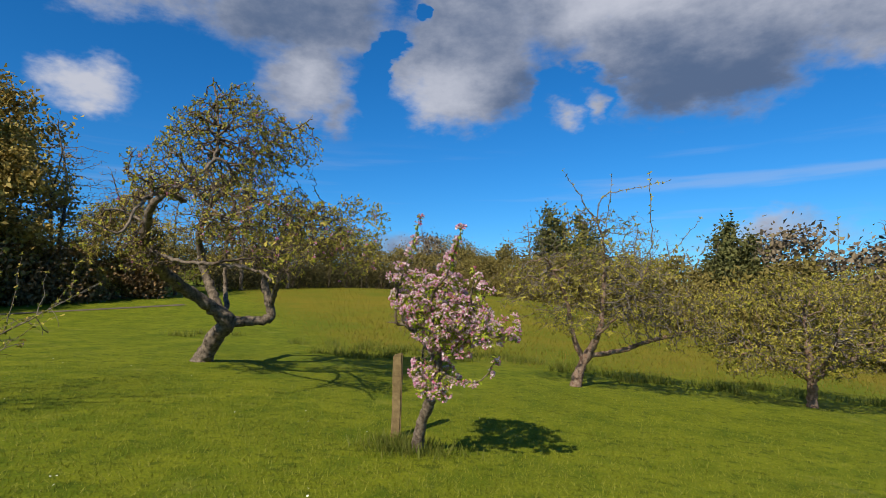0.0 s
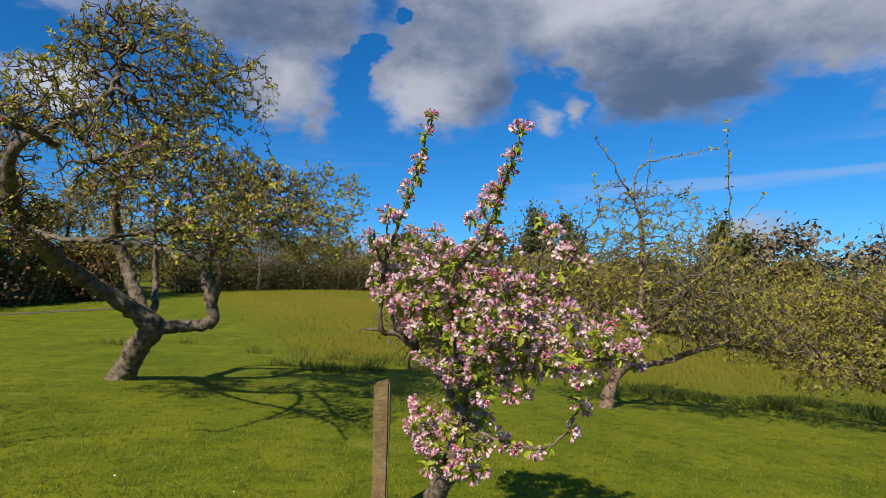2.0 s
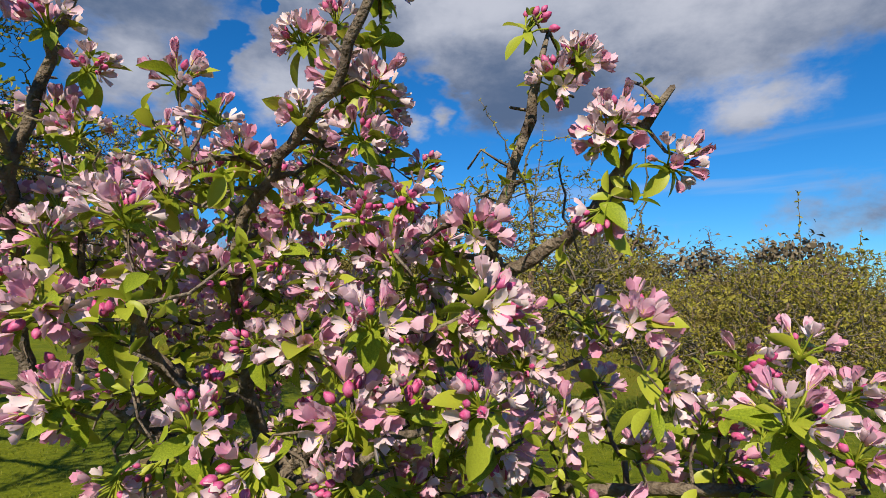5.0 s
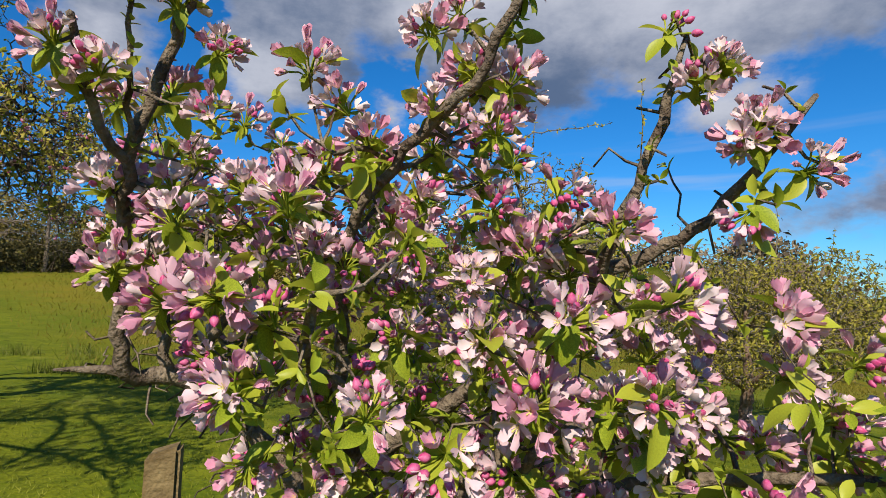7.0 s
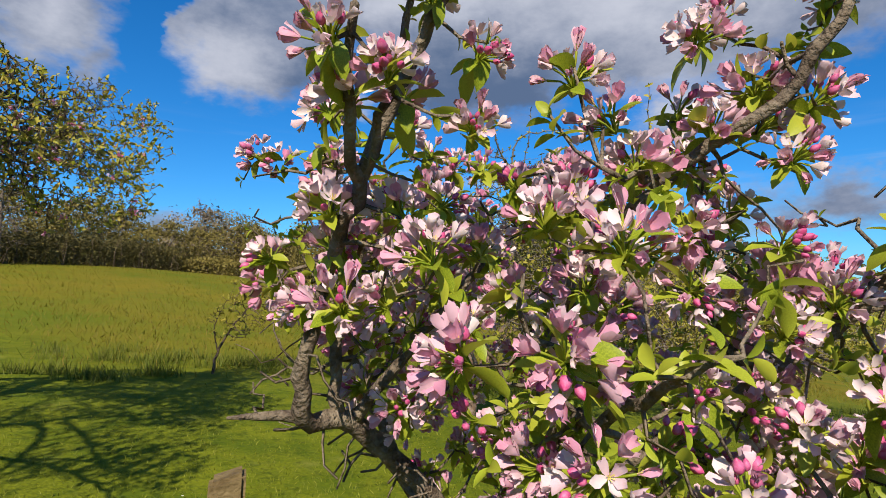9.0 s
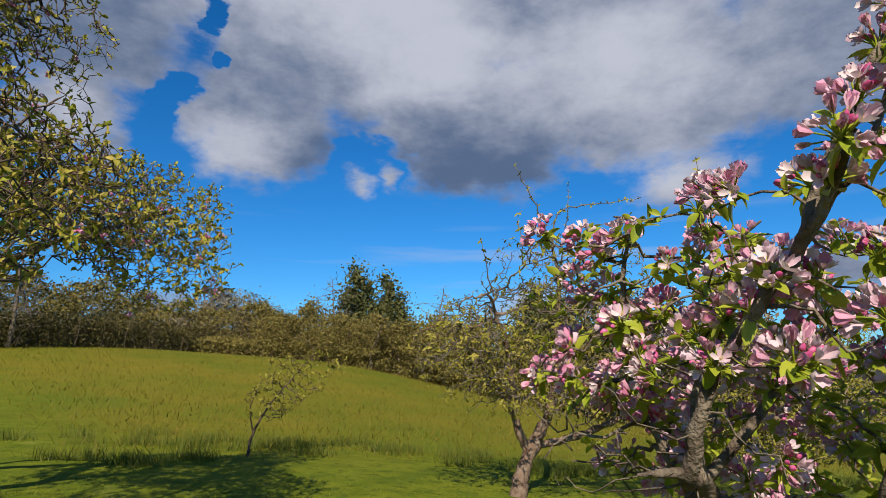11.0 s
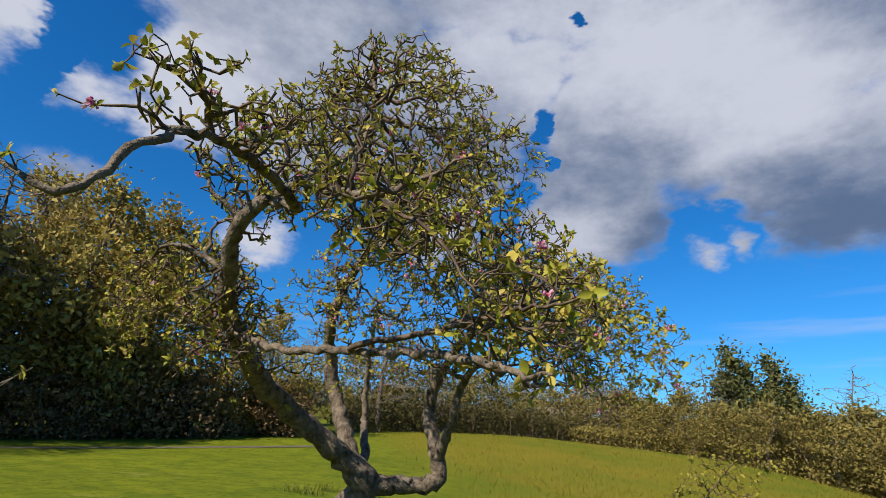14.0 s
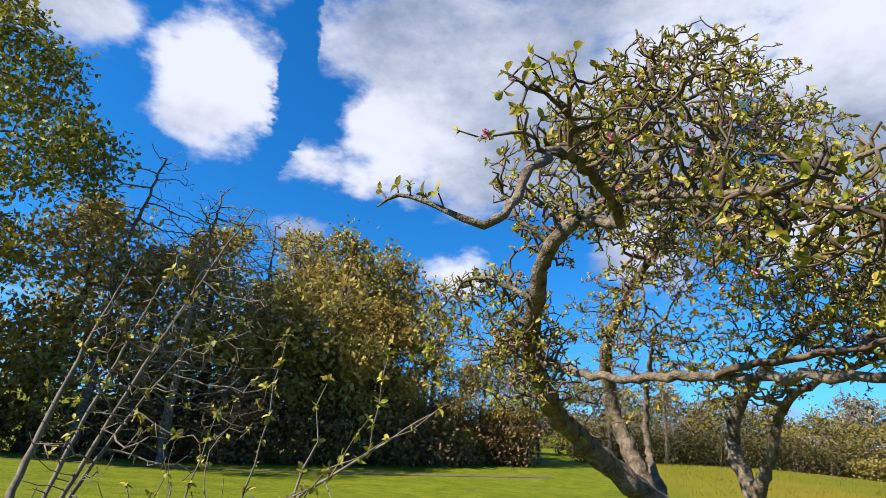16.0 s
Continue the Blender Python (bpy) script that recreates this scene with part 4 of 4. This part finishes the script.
# ---- apple trees down the slope ----
apple_tree("spreading apple tree with reddish trunk and small opening leaves", (2.5, 10.5, -0.17), [
    [(2.48, 10.5, -0.25, 0.12), (2.55, 10.5, 0.1, 0.09), (2.72, 10.5, 0.42, 0.085), (2.95, 10.4, 0.95, 0.055), (3.0, 10.3, 1.7, 0.04), (3.0, 10.2, 2.4, 0.028), (2.85, 10.1, 3.0, 0.012)],
    [(2.65, 10.5, 0.3, 0.055), (2.45, 10.5, 0.85, 0.045), (2.3, 10.3, 1.5, 0.035), (1.9, 10.0, 2.2, 0.018)],
    [(2.72, 10.5, 0.42, 0.055), (3.3, 10.4, 0.52, 0.045), (3.9, 10.2, 0.75, 0.035), (4.6, 10.0, 0.95, 0.018)],
    [(2.85, 10.4, 0.75, 0.03), (3.1, 9.8, 1.2, 0.02), (3.15, 9.0, 1.6, 0.013), (3.05, 8.1, 1.95, 0.008)],
], [(2.75, 10.0, 1.6, 1.85, 1.3, 0.85), (4.0, 9.9, 1.15, 1.1, 1.1, 0.6), (2.8, 9.7, 2.5, 1.05, 0.9, 0.6, 0.6), (3.05, 8.5, 1.8, 0.5, 0.6, 0.35)], 11, 6800, 0.08, 0.9, 0.09, BARK_RED, TWIG_GREY, LEAF_OLIVE, 0.052, 0.55,
    shoots=([(3.05, 8.1, 1.95, 0.008), (3.02, 7.9, 2.6, 0.007), (3.0, 7.84, 3.3, 0.003)], [(2.85, 10.1, 2.9, 0.012), (2.5, 9.9, 3.35, 0.009), (2.18, 9.82, 3.82, 0.003)],
            [(2.85, 10.1, 2.9, 0.012), (3.0, 10.05, 3.4, 0.009), (3.5, 9.9, 3.5, 0.006), (4.15, 9.9, 3.65, 0.003)], [(3.0, 10.2, 2.6, 0.01), (3.1, 10.1, 3.3, 0.006), (3.15, 10.1, 3.8, 0.003)], [(3.9, 9.9, 2.1, 0.01), (4.3, 9.9, 2.5, 0.007), (4.7, 9.9, 2.95, 0.003)],
            [(1.9, 9.9, 2.2, 0.01), (1.65, 9.7, 2.8, 0.003)], [(2.3, 9.9, 2.6, 0.008), (2.2, 9.8, 3.2, 0.003)]), jitter=0.45, tip=0.0045, leaf_shape=LEAF_PLAIN)
apple_tree("low dense spreading apple tree with small olive leaves", (6.83, 10.4, -0.66), [
    [(6.83, 10.4, -0.75, 0.11), (6.85, 10.4, -0.35, 0.085), (6.8, 10.3, 0.0, 0.08), (6.7, 10.2, 0.6, 0.05), (6.6, 10.1, 1.3, 0.02)],
    [(6.8, 10.3, 0.0, 0.06), (6.2, 10.2, 0.3, 0.045), (5.5, 10.1, 0.6, 0.02)],
    [(6.8, 10.3, 0.0, 0.06), (7.4, 10.2, 0.35, 0.045), (8.2, 10.0, 0.7, 0.02)],
    [(6.8, 10.3, 0.05, 0.05), (6.7, 9.6, 0.5, 0.035), (6.4, 9.0, 0.9, 0.015)],
], [(6.6, 10.2, 1.0, 2.1, 1.7, 1.0), (7.7, 10.0, 1.3, 1.4, 1.4, 0.85), (5.4, 10.0, 0.6, 0.8, 1.0, 0.55)], 12, 8500, 0.085, 1.0, 0.1, BARK_RED, TWIG_GREY, LEAF_OLIVE, 0.058, 0.85,
    shoots=([(7.3, 10.2, 1.6, 0.01), (7.38, 10.2, 2.3, 0.008), (7.4, 10.2, 3.0, 0.003)], [(7.9, 9.8, 1.7, 0.01), (8.1, 9.8, 2.4, 0.003)]), jitter=0.4, tip=0.0045, leaf_shape=LEAF_PLAIN)
apple_tree("low dense spreading apple tree with small olive leaves", (11.2, 9.2, float(land(11.2, 9.2))), [
    [(11.2, 9.2, -1.1, 0.11), (11.2, 9.2, -0.5, 0.08), (11.1, 9.1, 0.3, 0.05), (11.0, 9.0, 1.0, 0.02)],
    [(11.2, 9.2, -0.5, 0.06), (10.3, 9.1, 0.1, 0.04), (9.6, 9.0, 0.6, 0.02)],
], [(11.0, 9.1, 0.6, 2.0, 1.8, 1.1)], 13, 3000, 0.09, 1.1, 0.11, BARK_RED, TWIG_GREY, LEAF_OLIVE, 0.06, 0.8, jitter=0.3, leaf_shape=LEAF_PLAIN)

# ---- the half-bare young tree at the lawn's side ----
apple_tree("half-bare young tree with long grey shoots and a few opening leaves", (-5.9, 5.5, float(land(-5.9, 5.5))), [
    [(-5.9, 5.5, 0.25, 0.04), (-5.9, 5.5, 0.45, 0.036), (-6.2, 5.6, 1.1, 0.022), (-6.4, 5.8, 1.9, 0.013), (-6.5, 6.0, 2.6, 0.004)],
    [(-5.9, 5.5, 0.45, 0.016), (-5.2, 5.65, 0.85, 0.012), (-4.6, 5.8, 1.12, 0.008), (-4.0, 5.92, 1.48, 0.005), (-3.7, 5.97, 1.66, 0.002)],
    [(-5.3, 5.62, 0.8, 0.014), (-4.7, 5.6, 0.85, 0.010), (-4.3, 5.5, 1.0, 0.004)],
    [(-5.90, 5.50, 0.45, 0.017), (-5.84, 5.80, 1.48, 0.012), (-5.77, 6.09, 2.37, 0.008), (-5.72, 6.35, 3.05, 0.004)],
    [(-5.90, 5.50, 0.45, 0.017), (-5.99, 5.71, 1.31, 0.012), (-6.08, 5.92, 2.03, 0.008), (-6.16, 6.10, 2.56, 0.004)],
    # next two limbs and the last two crown lobes: unseen, added to shadow the lawn
    [(-5.90, 5.50, 0.45, 0.022), (-5.8, 5.0, 1.1, 0.016), (-5.6, 4.5, 1.7, 0.010), (-5.4, 4.2, 2.3, 0.004)],
    [(-5.8, 5.0, 1.1, 0.016), (-5.4, 4.6, 1.4, 0.010), (-5.0, 4.3, 1.9, 0.004)],
    [(-5.90, 5.50, 0.45, 0.017), (-5.77, 5.67, 1.10, 0.012), (-5.65, 5.85, 1.61, 0.008), (-5.54, 6.00, 1.96, 0.004)],
], [(-5.5, 6.0, 1.9, 0.6, 0.6, 0.7), (-5.6, 5.7, 1.3, 0.5, 0.4, 0.5), (-4.5, 5.8, 1.15, 0.5, 0.3, 0.25, 0.5), (-5.5, 4.5, 1.7, 0.6, 0.5, 0.6, 1.2), (-5.4, 3.9, 2.0, 0.5, 0.55, 0.5, 1.8)], 31, 2100, 0.08, 1.0, 0.1, TWIG_GREY, TWIG_GREY, LEAF_OLD, 0.042, 0.10, jitter=0.22, tip=0.003, name="young_tree", wiggle=0.03, clump=0.0, thick=0.012,
    shoots=([(-4.6, 5.8, 1.12, 0.006), (-4.55, 5.85, 1.5, 0.004), (-4.5, 5.85, 1.95, 0.002)], [(-4.3, 5.85, 1.3, 0.006), (-4.25, 5.9, 1.75, 0.002)], [(-4.85, 5.7, 1.0, 0.006), (-4.75, 5.75, 1.6, 0.002)], [(-4.0, 5.92, 1.48, 0.003), (-3.98, 5.95, 1.85, 0.0015)],
            [(-4.6, 5.8, 1.12, 0.004), (-4.1, 5.85, 1.4, 0.003), (-3.72, 5.95, 1.64, 0.002)], [(-4.9, 5.73, 0.98, 0.004), (-4.6, 5.7, 1.16, 0.003), (-4.2, 5.8, 1.34, 0.002)], [(-4.4, 5.84, 1.25, 0.003), (-4.2, 5.8, 1.22, 0.002), (-4.0, 5.8, 1.3, 0.001)],
            [(-4.7, 5.7, 0.85, 0.004), (-4.35, 5.6, 1.05, 0.003), (-4.05, 5.6, 1.22, 0.001)], [(-4.15, 5.88, 1.38, 0.003), (-4.05, 5.95, 1.6, 0.001)], [(-5.1, 5.66, 0.9, 0.004), (-5.0, 5.7, 1.25, 0.003), (-4.95, 5.7, 1.5, 0.001)]))

# ---- dead sapling in the meadow edge ----
apple_tree("thin straggling sapling with a few brown-green leaves", (-0.5, 13.4, float(land(-0.5, 13.4))), [
    [(-0.5, 13.4, 0.02, 0.025), (-0.45, 13.4, 0.4, 0.02), (-0.2, 13.35, 0.85, 0.014), (0.15, 13.3, 1.3, 0.008), (0.4, 13.3, 1.55, 0.003)],
    [(-0.45, 13.4, 0.4, 0.012), (-0.5, 13.4, 0.8, 0.008), (-0.35, 13.4, 1.2, 0.003)],
], [(0.3, 13.3, 1.3, 0.8, 0.5, 0.35), (-0.2, 13.3, 0.9, 0.5, 0.4, 0.35)], 41, 520, 0.065, 0.9, 0.075, TWIG, TWIG, LEAF_OLIVE, 0.06, 0.4, jitter=0.35, tip=0.0045, name="sapling", group="")


# ---- woods, hedges and distance ----
def woodland_tree(name, label, h, w, mat, seed, leaves, size, bare=False, base=0.12, tiers=9, bark=BARK_OLD, pads=False, group="woodland trees"):
    """A tree of height h and crown half-width w at the origin, grown into uneven lobes."""
    rng = np.random.default_rng(seed)
    root = thing(name, (0, 0, 0), label, "tree", group)
    trunk = [(0, 0, -0.3, h * (0.017 if bare else 0.028)), (rng.normal(0, 0.15), rng.normal(0, 0.15), h * 0.3, h * (0.012 if bare else 0.02)), (rng.normal(0, 0.3), rng.normal(0, 0.3), h * 0.6, h * (0.007 if bare else 0.012)), (rng.normal(0, 0.4), rng.normal(0, 0.4), h * 0.93, h * 0.003)]
    lobes = []
    for k in range(tiers):
        f = base + (0.97 - base) * (k + 0.5) / tiers
        rr = w * np.sin(np.pi * min(0.97, (f - base + 0.12) / (1.12 - base))) ** 0.7
        for q in range(3):
            a = rng.uniform(0, 2 * np.pi)
            o = rr * rng.uniform(0.25, 0.7)
            lobes.append((o * np.cos(a), o * np.sin(a), h * f + rng.normal(0, h * 0.03), rr * rng.uniform(0.3, 0.55), rr * rng.uniform(0.3, 0.55), h * (rng.uniform(0.018, 0.035) if pads else rng.uniform(0.05, 0.1))))
    st = h / (36 if bare else 22)
    lines = [(smooth_line(trunk, st, rng, st * 0.08), None)]
    pos, par, rad = colonize(lines, lobes, 1150 if bare else 220, st, h * 0.4, st * 1.1, rng, 80, 0.26, 0.12)
    ls, r, kids = chains(pos, par, rad, h * (0.0012 if bare else 0.0011))
    tree_wood(root, (0, 0, 0), ls, bark, TWIG_BARE if bare else TWIG, rng, h * 0.006)
    if leaves:
        L = np.array([l[:6] for l in lobes])[rng.integers(0, len(lobes), leaves)]
        d = rng.normal(size=(leaves, 3))
        d *= (rng.uniform(0.3, 1.05, leaves) ** 0.5 / np.linalg.norm(d, axis=1))[:, None]
        p = L[:, :3] + d * L[:, 3:6]
        tips = pos[np.array([i for i in range(len(pos)) if not kids[i]])]
        clump = tips[rng.integers(0, len(tips), leaves)] + rng.normal(0, size * 1.6, (leaves, 3))
        use = rng.random(leaves) < 0.5
        p = np.where(use[:, None], clump, p)
        child("crown", scatter("crown", kite(), p, frames_for(rng.normal(size=(leaves, 3)) + (0, 0, 0.5), rng), rng.uniform(0.5, 1.3, leaves) * size, [mat]), root, kind="stuff")
    return root


def plant(tmpl, x, y, s=1.0, turn=0.0, sink=0.0, first=False):
    m = pose(x, y, float(land(x, y)) - sink, 0, 0, turn)
    if first:
        tmpl.matrix_basis = m @ Matrix.Diagonal((s, s, s, 1))
        return tmpl
    ob = copy_thing(tmpl, m)
    ob.scale = (s, s, s)
    return ob


def row(tmpl, spots):
    for i, (x, y, s, turn) in reversed(list(enumerate(spots))):
        plant(tmpl, x, y, s, turn, first=(i == 0))


wood_a = woodland_tree("woodland_tree", "olive-brown woodland tree in dull spring leaf", 8.5, 3.5, LEAF_WOOD, 51, 8500, 0.215, base=0.08)
row(wood_a, [(-20.0, 24.3, 1.0, 0), (-21.2, 22.4, 1.3, 70), (-15.6, 28.0, 0.68, 150), (-24.8, 18.0, 1.25, 200), (-27, 24, 1.5, 20), (-28, 13.5, 1.3, 300)])
wood_b = woodland_tree("woodland_tree", "dark green ivy-grown woodland tree", 7.6, 3.0, LEAF_DARK, 52, 8000, 0.21, base=0.06)
# the trees at x -28 and -30 are added beyond the view to shade the wood
row(wood_b, [(-19.4, 23.4, 0.95, 0), (-23.0, 20.6, 1.15, 90), (-26.4, 16.2, 1.25, 180), (-28, 9, 1.2, 330), (-30, 3, 1.3, 130), (-16.8, 26.4, 0.62, 30), (-23, 27, 1.5, 40)])
bare_a = woodland_tree("bare_tree", "leafless grey-twigged tree at the wood's edge", 9.5, 3.2, LEAF_BROWN, 53, 0, 0.10, bare=True, base=0.15)
row(bare_a, [(-22.5, 15.8, 1.22, 0), (-19.5, 27.5, 1.0, 120), (-12.5, 34, 0.9, 30), (-16.5, 27.5, 0.72, 75), (-18.8, 26.2, 0.85, 190), (-14.6, 30, 0.66, 310), (-10.3, 36.5, 0.72, 140), (-25.0, 13.8, 1.35, 220), (-21.8, 19.6, 1.1, 260), (-24, 20, 1.25, 10), (-29, 6, 1.2, 90), (-2.0, 54, 0.7, 100), (9.5, 60, 1.0, 310), (20.5, 58, 1.25, 250), (23.5, 57, 1.1, 80), (26, 50, 1.05, 10), (31, 38, 1.12, 60), (35, 39, 1.0, 340), (38, 40, 1.18, 200)])
syc = woodland_tree("sycamore_tree", "tall spreading tree in bright yellow-green young leaf", 12.5, 4.6, LEAF_BRIGHT, 54, 14000, 0.19, base=0.25, tiers=8, pads=True)
plant(syc, -26.0, 7.0, 1.35, 0, first=True)
cyp = woodland_tree("ivy_clad_tree", "tall narrow dark ivy-covered tree on the far field edge", 8.0, 1.5, LEAF_IVY, 55, 5000, 0.3, base=0.05, group="far field trees")
row(cyp, [(11.9, 61, 1.36, 0), (13.2, 61.8, 1.26, 60), (15.6, 61.5, 1.38, 100), (16.9, 61.5, 1.2, 170), (19.3, 38, 0.92, 40), (21.5, 38.5, 0.98, 200), (20.4, 39, 1.08, 300)])
scrub = woodland_tree("scrub_bush", "tangled olive-brown scrub bush on the hillside", 3.6, 2.6, LEAF_SCRUB, 56, 3400, 0.165, base=0.0, tiers=5, group="hillside scrub")
rs = np.random.default_rng(77)
spots = []
for k in range(42):
    f = k / 41
    spots.append((2 + 28 * f + rs.normal(0, 1.2), 48 - 24 * f + rs.normal(0, 1.0) + 3.2 * (k % 3), rs.uniform(0.65, 1.1) * (0.9 + 0.55 * f + 0.2 * (k % 3)), rs.uniform(0, 360)))
spots += [(15 + 2.1 * k, 47 - 1.5 * k, 1.55 + 0.15 * (k % 3), 47 * k) for k in range(11)]
spots += [(-15.5 + 2.3 * k, 38 + 1.9 * k, 1.3 - 0.05 * k, 61 * k) for k in range(7)]
row(scrub, spots)
brown = woodland_tree("scrub_bush", "brown leafless thicket on the far hillside", 4.5, 3.2, LEAF_BROWN, 57, 2600, 0.22, bare=True, base=0.0, tiers=5, group="hillside scrub")
row(brown, [(24 + 2.6 * k, 45 - 1.7 * k, 2.0 + 0.16 * (k % 3), 70 * k) for k in range(7)] + [(-3 + 3.2 * k + rs.normal(0, 1), 55 + rs.uniform(-3, 9), rs.uniform(0.9, 1.4), rs.uniform(0, 360)) for k in range(20)])
under = woodland_tree("undergrowth_bush", "dark shaded undergrowth at the foot of the wood", 2.6, 2.0, LEAF_UNDER_SHADE, 58, 2000, 0.2, base=0.0, tiers=4, group="undergrowth")
row(under, [(-14.8 - 0.60 * k + rs.normal(0, 0.4), 28.5 - 0.76 * k + rs.normal(0, 0.4), rs.uniform(0.7, 1.1), rs.uniform(0, 360)) for k in range(24)])


def hedge(label, a, b, height, depth, n, mat, seed, size=0.2, rough=0.25):
    rng = np.random.default_rng(seed)
    a, b = np.array(a, float), np.array(b, float)
    t = rng.random(n)
    along = b - a
    nrm = np.array((-along[1], along[0])) / np.linalg.norm(along)
    xy = a + along * t[:, None] + nrm * (rng.normal(0, depth * 0.35, n))[:, None]
    ups = np.array([noise.noise(Vector((q[0], q[1], seed)) * (0.8 / height)) + 0.5 * noise.noise(Vector((q[0], q[1], seed)) * (2.2 / height)) for q in xy])
    top = height * np.clip(0.85 + rough * ups, 0.25, 2)
    z = land(xy[:, 0], xy[:, 1]) + top * rng.random(n) ** 0.85 - 0.1
    at = (a[0], a[1], float(land(*a)))
    root = thing("hedge", at, label, "hedge")
    p = np.column_stack([xy, z]) - np.array(at)
    child("foliage", scatter("foliage", kite(), p, frames_for(rng.normal(size=(n, 3)), rng), rng.uniform(0.5, 1.3, n) * size, [mat]), root, kind="stuff")
    stems = []
    for k in range(n // 120):
        q = p[rng.integers(n)]
        g = float(land(q[0] + at[0], q[1] + at[1])) - at[2]
        stems.append(np.array([[q[0], q[1], g, 0.025], [q[0] + rng.normal(0, 0.1), q[1], (g + q[2]) / 2, 0.018], [q[0] + rng.normal(0, 0.2), q[1], q[2], 0.006]]))
    child("stemwork", tubes("stemwork", stems, TWIG, 4), root, kind="stuff")


hedge("dark field hedge along the top of the meadow", (-14, 33), (-3, 47), 2.0, 1.6, 24000, LEAF_HEDGE, 61, 0.14)
hedge("brown-green field hedge along the meadow", (-3, 47), (10, 46), 1.4, 1.5, 10000, LEAF_SCRUB, 62)
hedge("overgrown brown hedge with small trees on the hillside beyond", (-36, 70), (24, 80), 6.4, 4.0, 48000, LEAF_SCRUB, 63, 0.25, 0.6)
hedge("far line of brown trees along the skyline", (-75, 104), (50, 122), 4.5, 6.0, 26000, LEAF_BROWN, 64, 0.36, 0.6)


def path_strip():
    n = 40
    t = np.linspace(0, 1, n)
    cx, cy = -11.8 - 13 * t, 25.2 - 17 * t + 0.8 * np.sin(t * 3)
    nx, ny = 0.79, -0.61
    v = []
    for k in range(n):
        for s in (-0.3, 0.0, 0.3):
            x, y = cx[k] - nx * s, cy[k] - ny * s
            v.append((x, y, float(land(x, y)) + 0.012))
    f = []
    for k in range(n - 1):
        for q in range(2):
            a = 3 * k + q
            f.append((a, a + 1, a + 4, a + 3))
    ob = new("path", fast_mesh("path", v, f, [PATH]))
    tagged(ob, "worn brown earth track along the foot of the wood", "path", kind="structure")


path_strip()
